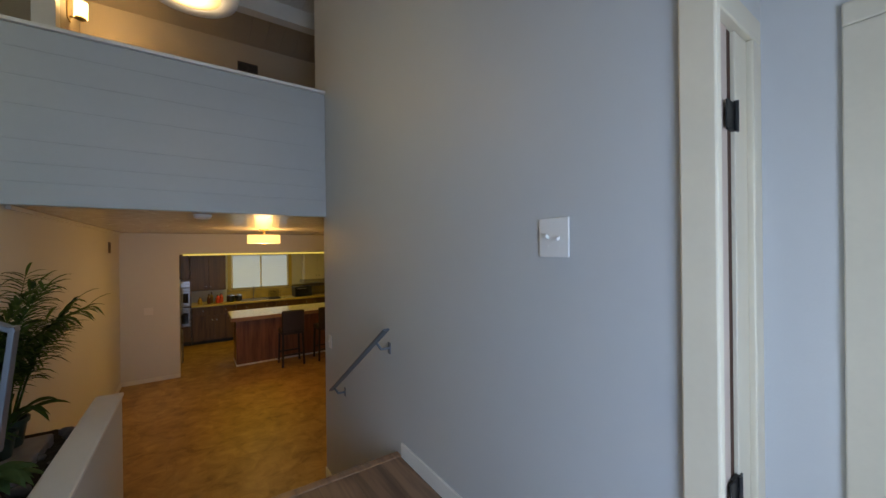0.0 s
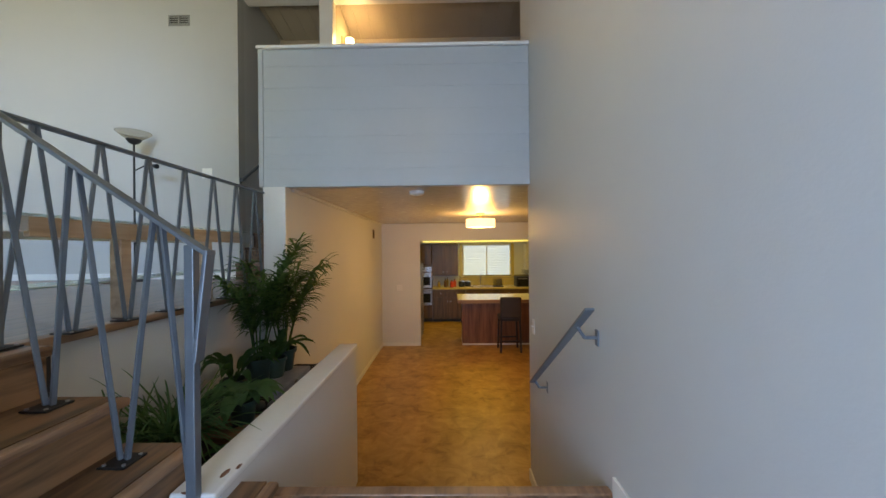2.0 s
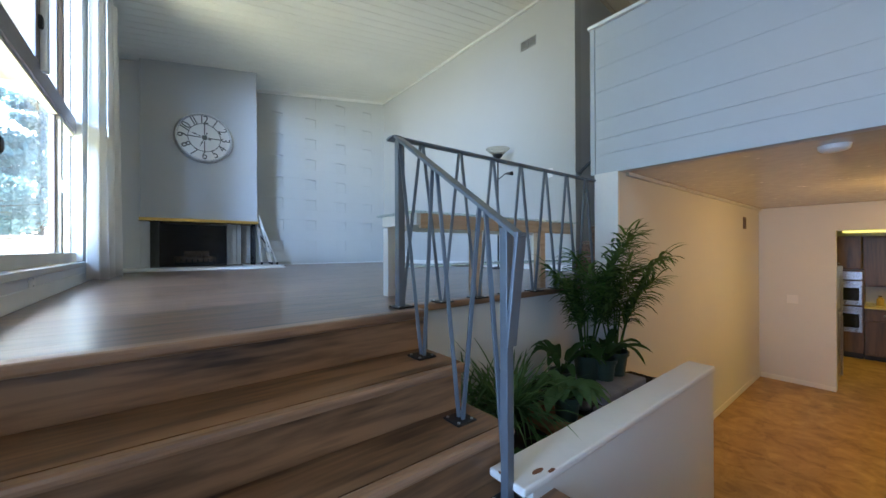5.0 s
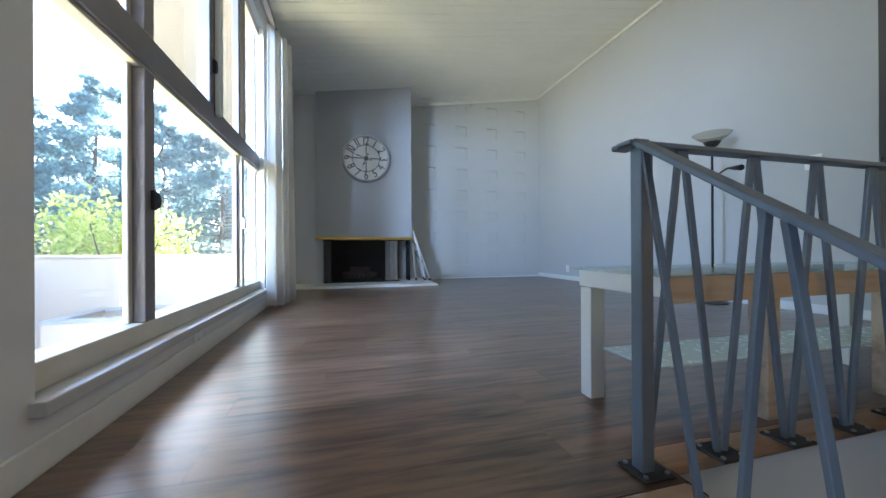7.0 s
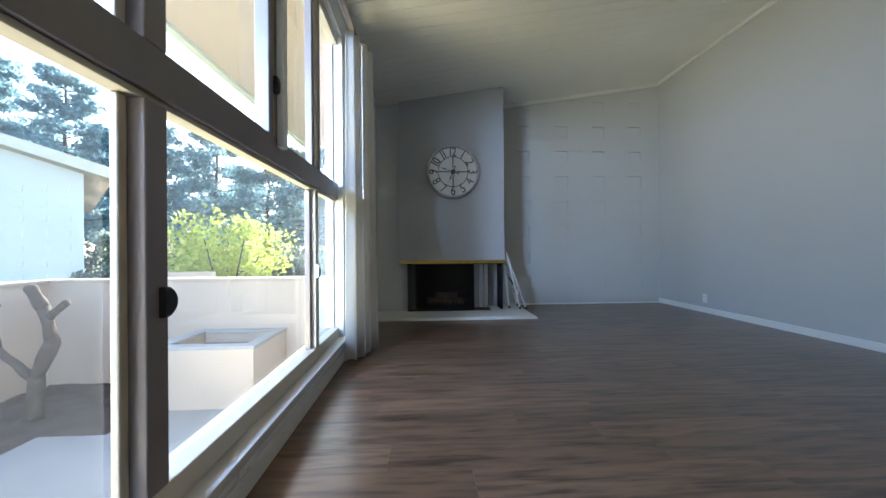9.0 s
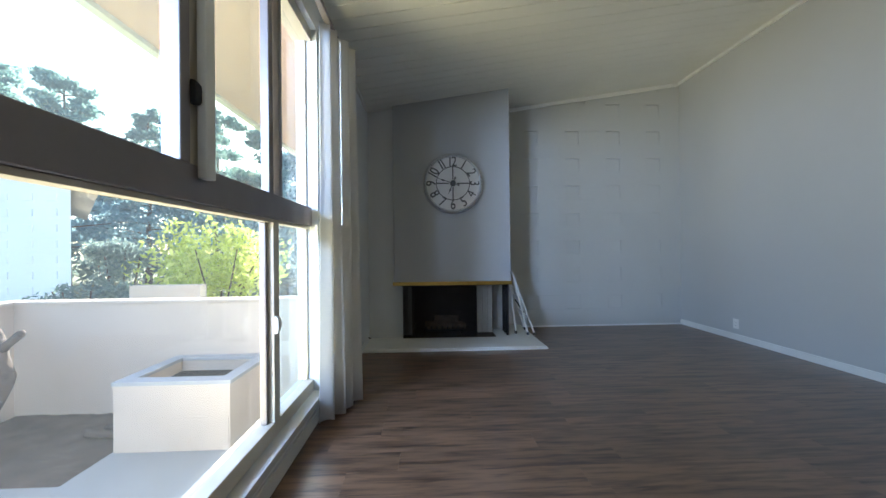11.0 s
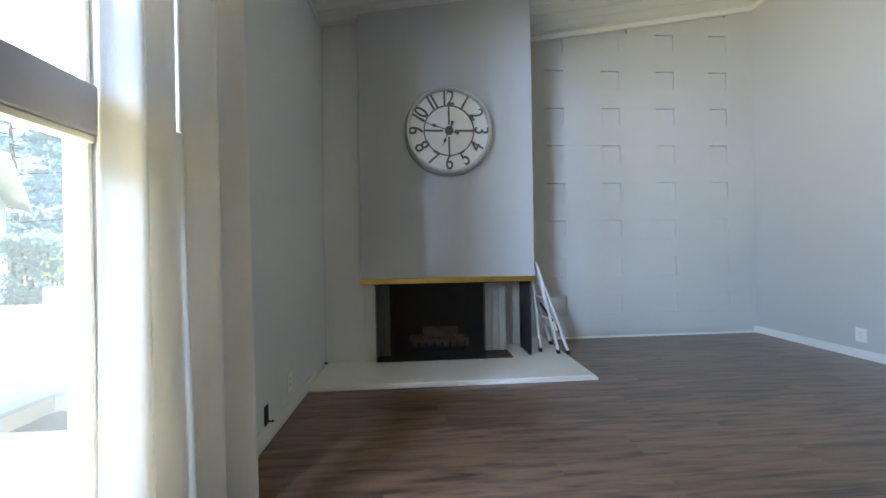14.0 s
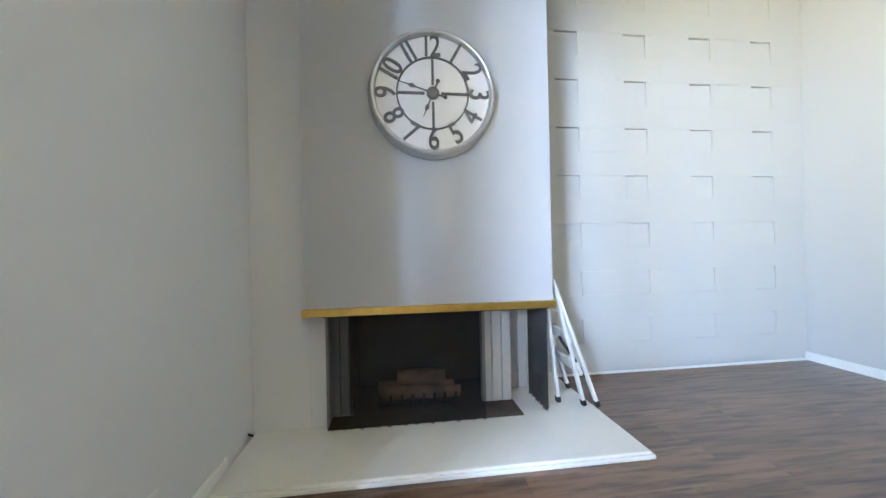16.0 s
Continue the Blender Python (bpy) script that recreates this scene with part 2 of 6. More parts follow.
M_STUCCO = mat("cream_stucco", (0.58, 0.475, 0.385), 0.9, noise_scale=1.2, amount=0.07, bump=0.5, bump_scale=60)


# ---- building helpers ----
def bx(bm, x0, x1, y0, y1, z0, z1, bevel=0.0):
    made = bmesh.ops.create_cube(bm, size=1, matrix=Matrix.LocRotScale(((x0 + x1) / 2, (y0 + y1) / 2, (z0 + z1) / 2), None, (abs(x1 - x0), abs(y1 - y0), abs(z1 - z0))))
    if bevel:
        edges = {e for v in made["verts"] for e in v.link_edges}
        bmesh.ops.bevel(bm, geom=list(edges), offset=bevel, segments=2, affect="EDGES", profile=0.5)
    return made["verts"]


def rod(bm, a, b, r, r2=None, n=10):
    a, b = Vector(a), Vector(b)
    d = b - a
    m = Matrix.Translation((a + b) / 2) @ d.to_track_quat("Z", "Y").to_matrix().to_4x4()
    return bmesh.ops.create_cone(bm, cap_ends=True, segments=n, radius1=r, radius2=r if r2 is None else r2, depth=d.length, matrix=m)["verts"]


def bar(bm, a, b, w, h, side=(0, 0, 1), bevel=0.0):
    """A straight bar of rectangular section w by h from a to b; side says which way h goes."""
    a, b = Vector(a), Vector(b)
    d = (b - a).normalized()
    s = Vector(side)
    u = d.cross(s).normalized()
    v = u.cross(d).normalized()
    m = Matrix(((u.x, v.x, d.x, 0), (u.y, v.y, d.y, 0), (u.z, v.z, d.z, 0), (0, 0, 0, 1)))
    made = bmesh.ops.create_cube(bm, size=1, matrix=Matrix.Translation((a + b) / 2) @ m @ Matrix.Diagonal((w, h, (b - a).length, 1)))
    if bevel:
        bmesh.ops.bevel(bm, geom=list({e for q in made["verts"] for e in q.link_edges}), offset=bevel, segments=2, affect="EDGES", profile=0.5)
    return made["verts"]


def lathe(bm, centre, rings, n=32, close=True):
    """A turned body: rings of (radius, z)."""
    rows = []
    for r, z in rings:
        rows.append([bm.verts.new((centre[0] + r * math.cos(2 * math.pi * i / n), centre[1] + r * math.sin(2 * math.pi * i / n), centre[2] + z)) for i in range(n)])
    for p, q in zip(rows, rows[1:]):
        for i in range(n):
            bm.faces.new((p[i], p[(i + 1) % n], q[(i + 1) % n], q[i]))
    if close:
        bm.faces.new(rows[0][::-1])
        bm.faces.new(rows[-1])


def mesh_of(name, bm, material, smooth=False):
    me = bpy.data.meshes.new(name)
    bmesh.ops.recalc_face_normals(bm, faces=bm.faces)
    bm.to_mesh(me)
    bm.free()
    me.materials.append(material)
    if smooth:
        for p in me.polygons:
            p.use_smooth = True
    return me


def hang(ob, parent):
    ob.parent = parent
    if parent.parent is None and parent.type == "EMPTY":
        ob.matrix_parent_inverse = parent.matrix_basis.inverted()
    return ob


def part(name, bm, material, parent, label="", smooth=False):
    ob = new(name, mesh_of(name, bm, material, smooth))
    return hang(tagged(ob, label), parent)


def thing(name, label, category, base, group="", kind=""):
    ob = new(name)
    ob.matrix_basis = Matrix.Translation(base)
    ob.empty_display_size = 0.1
    return tagged(ob, label, category, group, kind)


def solid(name, bm, material, label="", category="", kind="structure", smooth=False, group=""):
    return tagged(new(name, mesh_of(name, bm, material, smooth)), label, category, group, kind)


def box_of(*a, bevel=0.0):
    bm = bmesh.new()
    bx(bm, *a, bevel=bevel)
    return bm


def boxes(*rows, bevel=0.0):
    bm = bmesh.new()
    for r in rows:
        bx(bm, *r, bevel=bevel)
    return bm


def roof(y):
    return 3.645 + 0.158 * (y - 0.27) if y <= 5.07 else 4.40 - 0.158 * (y - 5.07)


LIV, LOW, LOFT = 0.72, -0.925, 1.85

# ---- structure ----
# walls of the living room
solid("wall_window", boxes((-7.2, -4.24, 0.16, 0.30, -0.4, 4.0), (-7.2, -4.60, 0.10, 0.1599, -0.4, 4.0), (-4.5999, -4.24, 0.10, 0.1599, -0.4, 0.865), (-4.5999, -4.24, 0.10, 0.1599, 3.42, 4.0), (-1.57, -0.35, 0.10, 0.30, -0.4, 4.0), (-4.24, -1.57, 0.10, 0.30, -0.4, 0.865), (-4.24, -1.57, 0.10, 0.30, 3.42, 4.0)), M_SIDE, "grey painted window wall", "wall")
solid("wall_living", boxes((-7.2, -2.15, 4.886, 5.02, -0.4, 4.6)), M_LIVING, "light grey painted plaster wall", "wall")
solid("wall_stairwell", boxes((-2.29, -2.15, 5.02, 6.0, 0.0, 4.6)), M_GREY, "grey wall beside the upper stairs", "wall")
wall_block = solid("wall_block", boxes((-7.2, -7.014, 0.30, 4.886, -0.4, 4.6)), M_BLOCK, "light painted concrete block wall", "wall")
# entry
solid("wall_entry_side", boxes((-0.5, -0.35, -1.45, 0.10, -0.4, 4.2)), M_WALL, "light painted entry wall", "wall")
solid("wall_entry", boxes((-0.35, -0.15, -1.45, -1.30, -0.4, 4.2), (0.85, 2.1, -1.45, -1.30, -0.4, 4.2), (-0.15, 0.85, -1.45, -1.30, 2.1, 4.2), (-0.15, 0.85, -1.45, -1.30, -0.4, 0.0)), M_WALL, "light painted front wall with a glazed opening", "wall")
solid("wall_stairs", boxes((1.065, 1.20, 0.543, 3.66, -0.925, 3.0), (1.065, 1.20, 0.543, 3.90, 3.0, 4.6), (1.065, 1.20, 3.66, 3.90, 1.59, 3.0)), M_GREY, "grey painted wall beside the stairs", "wall")
solid("wall_hall", boxes((1.97, 2.1, -1.30, 0.60, 0.0, 4.2), (1.20, 2.1, 0.60, 0.72, 0.0, 4.2)), M_WALL, "light painted hall wall", "wall")
# lower level
solid("wall_dining", boxes((-1.15, -0.985, 3.57, 7.93, LOW, 1.585)), M_WALL, "light wall of the dining area in lamp light", "wall")
solid("wall_partition", boxes((-1.15, -0.2, 7.93, 8.05, LOW, 1.23), (-1.15, 3.3, 7.93, 8.05, 1.23, 1.585)), M_WALL, "light partition and header before the kitchen", "wall")
solid("wall_kitchen", boxes((-1.15, 0.80, 10.95, 11.1, LOW, 1.6), (2.2, 3.3, 10.95, 11.1, LOW, 1.6), (0.80, 2.2, 10.95, 11.1, LOW, 0.25), (0.80, 2.2, 10.95, 11.1, 1.19, 1.6)), M_WALL, "kitchen back wall with a window", "wall")
solid("wall_kitchen_side", boxes((-1.15, -1.0, 8.05, 10.95, LOW, 1.6)), M_WALL, "kitchen side wall", "wall")
solid("wall_lower_end", boxes((3.3, 3.45, 3.5, 11.1, LOW, 4.9), (1.2, 3.3, 3.52, 3.66, LOW, 4.7)), M_WALL, "plain end wall", "wall")
solid("ceiling_dining", boxes((-1.15, 3.3, 3.64, 10.95, 1.59, 1.75)), M_LOW_CEIL, "glossy light ceiling of the lower level", "ceiling")
# loft
solid("floor_loft", boxes((-1.2, 3.3, 3.66, 6.0, 1.75, LOFT)), M_LAND, "wooden loft floor", "floor")
# The low warm lamp light of the loft is mixed into this wall colour.
M_LOFT_WALL = mat("warm_lit_loft_paint", (0.42, 0.37, 0.29), 0.6, noise_scale=1, amount=0.05)
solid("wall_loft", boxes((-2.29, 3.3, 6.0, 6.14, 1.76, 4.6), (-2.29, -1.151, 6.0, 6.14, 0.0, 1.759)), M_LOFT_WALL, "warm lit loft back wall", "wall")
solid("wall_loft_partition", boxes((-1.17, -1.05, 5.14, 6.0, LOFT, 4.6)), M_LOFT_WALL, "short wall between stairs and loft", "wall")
solid("post", boxes((-1.19, -1.03, 5.0, 5.14, LOFT, 4.25)), M_WHITE, "white painted post", "post")
solid("beam", boxes((-2.15, 3.3, 5.0, 5.14, 4.19, 4.42)), M_WHITE, "white painted ceiling beam", "beam")



def sloped_boards(bm, x0, x1, width, y0, y1):
    """Boards along the slope, each with its own joint, and a sheet above them."""
    x = x0
    while x < x1 - 0.01:
        rows = ((x + 0.004, x + width - 0.004, 0.0, 0.05),)
        for a, b, lo, hi in rows:
            vs = [bm.verts.new(p) for p in ((a, y0, roof(y0) + lo), (b, y0, roof(y0) + lo), (b, y1, roof(y1) + lo), (a, y1, roof(y1) + lo))]
            up = [bm.verts.new(v.co + Vector((0, 0, hi - lo))) for v in vs]
            bm.faces.new(vs[::-1])
            bm.faces.new(up)
            for i in range(4):
                bm.faces.new((vs[i], vs[(i + 1) % 4], up[(i + 1) % 4], up[i]))
        x += width
    vs = [bm.verts.new(p) for p in ((x0 - 0.1, y0, roof(y0) + 0.012), (x1 + 0.1, y0, roof(y0) + 0.012), (x1 + 0.1, y1, roof(y1) + 0.012), (x0 - 0.1, y1, roof(y1) + 0.012))]
    up = [bm.verts.new(v.co + Vector((0, 0, 0.2))) for v in vs]
    bm.faces.new(vs[::-1])
    bm.faces.new(up)
    for i in range(4):
        bm.faces.new((vs[i], vs[(i + 1) % 4], up[(i + 1) % 4], up[i]))


bm = bmesh.new()
sloped_boards(bm, -7.2, 3.45, 0.15, 0.12, 5.07)
solid("ceiling", bm, M_CEIL, "sloped white tongue and groove board ceiling", "ceiling")
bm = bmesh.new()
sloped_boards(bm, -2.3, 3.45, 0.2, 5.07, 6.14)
# Same boards as the main ceiling; dim warm loft light is in the colour.
solid("ceiling_loft", bm, mat("dim_warm_board_paint", (0.34, 0.30, 0.24), 0.55, noise_scale=2, amount=0.08, bump=0.1), "board ceiling of the loft behind the ridge", "ceiling")
solid("ceiling_entry", boxes((-0.5, 2.1, -1.45, 0.12, 3.55, 3.7)), M_CEIL, "plain entry ceiling", "ceiling")

# floors
floor_living = solid("floor_living", boxes((-7.014, -1.072, 0.30, 1.85, 0.50, LIV - 0.012), (-7.014, -1.24, 1.85, 4.886, 0.50, LIV - 0.012), (-2.15, -1.24, 4.886, 6.0, 0.5, LIV - 0.012)), M_BLACK, "grey-brown plank floor of the living room", "floor")
floor_landing = solid("floor_landing", boxes((-0.35, 1.065, -1.30, 2.125, -0.2, -0.012), (-0.415, -0.3501, 1.90, 2.125, -0.2, -0.012), (1.065, 1.97, -1.30, 0.60, -0.2, -0.012)), M_BLACK, "brown plank floor of the landing", "floor")
solid("floor_lower", boxes((-1.15, 3.3, 2.0, 11.0, LOW - 0.1, LOW)), M_VINYL, "mottled ochre vinyl floor", "floor")

# ---- stairs up to the living room ----
RISE = LIV / 4
nosings = (-0.275, -0.54, -0.757, -1.03)
ends = (1.92, 1.86, 1.83)
stairs = thing("staircase", "brown wood-look staircase of four risers to the living room", "stairs", (-0.6, 1.0, 0), kind="structure")
for i in range(3):
    z = RISE * (i + 1)
    part("tread", box_of(nosings[i + 1] - 0.055, nosings[i] - 0.048, 0.30 if i else 0.10, ends[i] - 0.004, z - 0.033, z - 0.002), M_STAIR, stairs)
    part("nosing", box_of(nosings[i] - 0.0475, nosings[i], 0.30 if i else 0.10, ends[i], z - 0.034, z, bevel=0.012), M_NOSING, stairs, "rounded wood nosing, lighter for the light along its edge")
    part("riser", box_of(nosings[i] - 0.055, nosings[i] - 0.036, 0.30 if i else 0.10, ends[i] - 0.012, z - RISE, z - 0.035), M_STAIR, stairs)
    part("stringer", box_of(nosings[i + 1] - 0.02, nosings[i] - 0.056, ends[i] - 0.03, ends[i] - 0.012, 0.0, z - 0.036), M_STAIR, stairs)
part("riser", box_of(-1.085, -1.066, 0.30, 1.83, LIV - RISE, LIV - 0.035), M_STAIR, stairs)
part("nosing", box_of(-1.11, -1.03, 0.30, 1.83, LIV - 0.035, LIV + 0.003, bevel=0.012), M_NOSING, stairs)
# stairs down to the lower level
lower_stairs = thing("lower_staircase", "brown wood-look staircase down to the lower level", "stairs", (0.3, 2.5, LOW), kind="structure")
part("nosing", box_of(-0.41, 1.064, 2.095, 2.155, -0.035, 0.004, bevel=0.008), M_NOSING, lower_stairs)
for i in range(4):
    z = LOW / 5 * (i + 1)
    part("tread", box_of(-0.41, 1.064, 2.125 + 0.25 * i, 2.395 + 0.25 * i, z - 0.035, z, bevel=0.006), M_STAIR, lower_stairs)
for i in range(5):
    z = LOW / 5 * (i + 1)
    part("riser", box_of(-0.41, 1.064, 2.125 + 0.25 * i, 2.14 + 0.25 * i, z, z - LOW / 5 - 0.036), M_STAIR, lower_stairs)
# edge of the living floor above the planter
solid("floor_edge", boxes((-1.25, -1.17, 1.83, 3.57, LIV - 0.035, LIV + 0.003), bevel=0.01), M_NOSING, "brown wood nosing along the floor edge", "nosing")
solid("wall_floor_edge", boxes((-1.26, -1.205, 1.86, 3.57, -0.2, LIV - 0.036), (-1.26, -1.205, 3.57, 4.886, 0.0, LIV - 0.036)), M_WALL, "light painted face below the living room floor", "wall")

# ---- planter ----
planter = thing("planter", "white painted built-in planter with chipped cap", "planter", (-0.8, 2.7, LOW), kind="structure")
part("side", box_of(-0.545, -0.42, 1.80, 3.63, LOW, 0.215), M_WALL, planter)
part("end", box_of(-1.204, -0.546, 3.51, 3.569, LOW, 0.03), M_WALL, planter)
part("cap", box_of(-0.565, -0.41, 1.745, 3.64, 0.216, 0.245, bevel=0.008), M_WHITE, planter, "white cap with chipped corners")
M_CHIP = mat("bare_wood_chip", (0.16, 0.07, 0.035), 0.8, noise_scale=20, amount=0.3)
for cx, cy, sx, sy in ((-0.445, 1.86, 0.012, 0.03), (-0.50, 1.755, 0.03, 0.008), (-0.42, 1.90, 0.008, 0.02)):
    b = bmesh.new()
    bmesh.ops.create_icosphere(b, subdivisions=2, radius=1, matrix=Matrix.LocRotScale((cx, cy, 0.2445), None, (sx, sy, 0.002)))
    for v in b.verts:
        v.co += 0.004 * noise.noise_vector(v.co * 60) * Vector((1, 1, 0.2))
    part("chip", b, M_CHIP, planter, "bare wood chip in the paint")
M_SOIL = mat("dark_soil", (0.022, 0.016, 0.013), 0.95, noise_scale=14, amount=0.4, bump=0.9, bump_scale=40)
b = bmesh.new()
bmesh.ops.create_grid(b, x_segments=30, y_segments=70, size=0.5, matrix=Matrix.LocRotScale((-0.875, 2.718, 0.1), None, (0.655, 1.69, 1)))
for v in b.verts:
    v.co.z += 0.035 * noise.noise(v.co * 5) + 0.02 * noise.noise(v.co * 17)
part("soil", b, M_SOIL, planter, "dark potting soil", smooth=True)

# ---- bulkhead of boards ----
bulk = solid("wall_bulkhead", boxes((-1.205, 1.064, 3.59, 3.655, 1.585, 2.75), (-1.205, -1.1, 3.656, 4.99, LIV - 0.03, 2.75)), M_BOARD, "pale blue-grey boarded guard wall of the loft", "wall")
cuts = (1.585, 1.735, 1.857, 2.007, 2.232, 2.42, 2.60, 2.745)
for lo, hi in zip(cuts, cuts[1:]):
    b = bmesh.new()
    bx(b, -1.17, 1.062, 3.572, 3.591, lo + 0.0004, hi - 0.0004, bevel=0.0016)
    part("board", b, M_BOARD, bulk)
part("corner_trim", box_of(-1.21, -1.172, 3.565, 3.592, 1.585, 2.748, bevel=0.003), M_BOARD, bulk)
solid("trim_bulkhead", boxes((-1.225, 1.064, 3.555, 3.67, 2.751, 2.778), (-1.225, -1.09, 3.671, 4.99, 2.751, 2.778), bevel=0.004), M_WHITE, "white cap board on the loft guard", "trim")
solid("trim_wall_end", boxes((-1.165, -0.98, 3.545, 3.569, 0.246, 1.584)), M_WHITE, "white end board under the guard", "trim")

# ---- upper stairs ----
up_stairs = thing("upper_staircase", "brown wood staircase up to the loft", "stairs", (-1.7, 5.0, LIV), kind="structure")
for i in range(6):
    z = LIV + (LOFT - LIV) / 6 * (i + 1)
    part("tread", box_of(-2.148, -1.21, 4.78 + 0.2 * i, 5.02 + 0.2 * i if i < 5 else 5.98, z - 0.035, z, bevel=0.006), M_PLANK, up_stairs)
    part("riser", box_of(-2.148, -1.21, 4.80 + 0.2 * i, 4.815 + 0.2 * i, z - (LOFT - LIV) / 6, z - 0.036), M_PLANK, up_stairs)


def wall_rail(name, label, a, b, off, w, h, brackets, material):
    """A flat handrail on two brackets; off points from the rail to the wall."""
    a, b, off = Vector(a), Vector(b), Vector(off)
    rail = thing(name, label, "handrail", a)
    q = bmesh.new()
    bar(q, a, b, w, h, bevel=0.004)
    part("rail", q, material, rail)
    for f in brackets:
        p = a.lerp(b, f)
        q = bmesh.new()
        rod(q, p - Vector((0, 0, 0.01)), p + off * 0.35 - Vector((0, 0, 0.06)), 0.008)
        rod(q, p + off * 0.35 - Vector((0, 0, 0.06)), p + off - Vector((0, 0, 0.06)), 0.008)
        br = part("bracket", q, material, rail)
        q = bmesh.new()
        n = off.normalized()
        bar(q, p + off - Vector((0, 0, 0.06)) - n * 0.007, p + off - Vector((0, 0, 0.06)), 0.035, 0.075, bevel=0.003)
        part("bracket_plate", q, material, br)
    return rail


wall_rail("handrail", "grey flat metal handrail on the stair wall", (0.967, 2.09, 0.79), (0.975, 3.19, 0.075), (0.094, 0, 0), 0.042, 0.014, (0.14, 0.93), M_IRON)
wall_rail("handrail", "grey metal handrail on the upper stair wall", (-2.07, 4.80, 1.89), (-2.07, 5.95, 2.66), (-0.08, 0, 0), 0.03, 0.03, (0.1, 0.9), M_IRON)

# ---- railing ----
rail = thing("railing", "grey painted iron railing with zigzag rods", "railing", (-1.16, 1.77, LIV))
RX, RY, TOP = -1.175, 1.74, 1.535
slope = (1.535 - 1.05) / (-1.16 + 0.43)


def rail_z(x):
    return TOP + slope * (x + 1.16)


q = bmesh.new()
bar(q, (RX, RY - 0.03, TOP), (RX, 3.575, TOP), 0.045, 0.012, bevel=0.003)
part("top_rail", q, M_IRON, rail)
q = bmesh.new()
bar(q, (RX - 0.05, RY, TOP), (RX + 0.03, RY, TOP), 0.045, 0.014, bevel=0.003)
bar(q, (RX + 0.02, RY, TOP), (-0.41, RY, rail_z(-0.41)), 0.045, 0.014, bevel=0.003)
bar(q, (-0.415, RY, rail_z(-0.43) + 0.004), (-0.45, RY - 0.01, rail_z(-0.43) - 0.36), 0.045, 0.014, side=(1, 0, 0), bevel=0.003)
part("stair_rail", q, M_IRON, rail)


def plate(x, y, z):
    q = bmesh.new()
    bx(q, x - 0.045, x + 0.045, y - 0.045, y + 0.045, z, z + 0.007, bevel=0.002)
    p = part("base_plate", q, M_BLACK, rail, "dark screwed base plate")
    for sx in (-0.032, 0.032):
        for sy in (-0.032, 0.032):
            q = bmesh.new()
            rod(q, (x + sx, y + sy, z + 0.005), (x + sx, y + sy, z + 0.011), 0.006, n=6)
            part("screw", q, mat("steel", (0.5, 0.5, 0.5), 0.3, 1.0), p)


def rods(a, b, r=0.0075):
    q = bmesh.new()
    bar(q, a, b, 2 * r, 2 * r, side=(0.3, 0.7, 0.2), bevel=0.002)
    part("rod", q, M_IRON, rail)


plate(-1.165, 1.765, LIV + 0.003)
q = bmesh.new()
bx(q, -1.185, -1.149, 1.74, 1.776, LIV + 0.008, TOP - 0.006, bevel=0.003)
part("post", q, M_IRON, rail)
# zigzag down the stairs
feet = ((-0.955, 3 * RISE), (-0.706, 2 * RISE), (-0.468, RISE))
for fx, fz in feet:
    plate(fx, 1.735, fz)
for i, (fx, fz) in enumerate(feet):
    t0 = (-1.145, -0.855, -0.575)[i]
    rods((fx - 0.012, 1.74, fz + 0.006), (t0, 1.745, rail_z(t0) - 0.008))
    if i < 2:
        t1 = (-0.885, -0.605)[i]
        rods((fx + 0.012, 1.74, fz + 0.006), (t1, 1.745, rail_z(t1) - 0.008))
q = bmesh.new()
bx(q, -0.488, -0.456, 1.72, 1.752, RISE + 0.006, rail_z(-0.47) - 0.006, bevel=0.003)
part("post", q, M_IRON, rail)
# zigzag along the floor edge
n_v = 7
step = (3.56 - 1.765) / n_v
for i in range(n_v):
    ya, yb = 1.765 + step * i, 1.765 + step * (i + 1)
    ym = ya + step * 0.5
    if i:
        plate(RX, ya, LIV + 0.003)
    rods((RX, ya + 0.012, LIV + 0.008), (RX, ym - 0.008, TOP - 0.006))
    rods((RX, yb - 0.012, LIV + 0.008), (RX, ym + 0.008, TOP - 0.006))

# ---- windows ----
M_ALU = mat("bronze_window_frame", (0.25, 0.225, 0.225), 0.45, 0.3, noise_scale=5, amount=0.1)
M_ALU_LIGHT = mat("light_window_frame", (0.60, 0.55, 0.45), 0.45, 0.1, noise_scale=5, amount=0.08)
M_CLEAR = glass("clear_glass", (0.97, 0.985, 0.98), film=0.015)
M_BLUE = glass("pale_blue_glass", (0.80, 0.89, 0.94), film=0.05)
M_TINT = glass("green_tinted_glass", (0.80, 0.83, 0.70), film=0.03)
window_1 = thing("window_1", "large two-tier sliding window with bronze frames and a light sill", "window", (-2.9, 0.2, 0.87), kind="structure")


def wbox(name, material, *a, bevel=0.004, label="", parent=None):
    return part(name, box_of(*a, bevel=bevel), material, parent or window_1, label)


wbox("window_sill", M_LIVING, -4.26, -1.55, 0.16, 0.335, 0.866, 0.905)
wbox("frame_bottom", M_ALU_LIGHT, -4.24, -1.57, 0.16, 0.262, 0.906, 0.985)
wbox("frame_top", M_ALU_LIGHT, -4.24, -1.57, 0.14, 0.262, 3.34, 3.419)
wbox("frame_left", M_SIDE, -1.586, -1.571, 0.16, 0.262, 0.986, 3.339)
wbox("frame_right", M_ALU_LIGHT, -4.239, -4.222, 0.16, 0.225, 0.986, 3.339)
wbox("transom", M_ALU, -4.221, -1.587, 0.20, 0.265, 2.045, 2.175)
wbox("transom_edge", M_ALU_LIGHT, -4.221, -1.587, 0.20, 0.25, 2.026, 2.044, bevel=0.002)
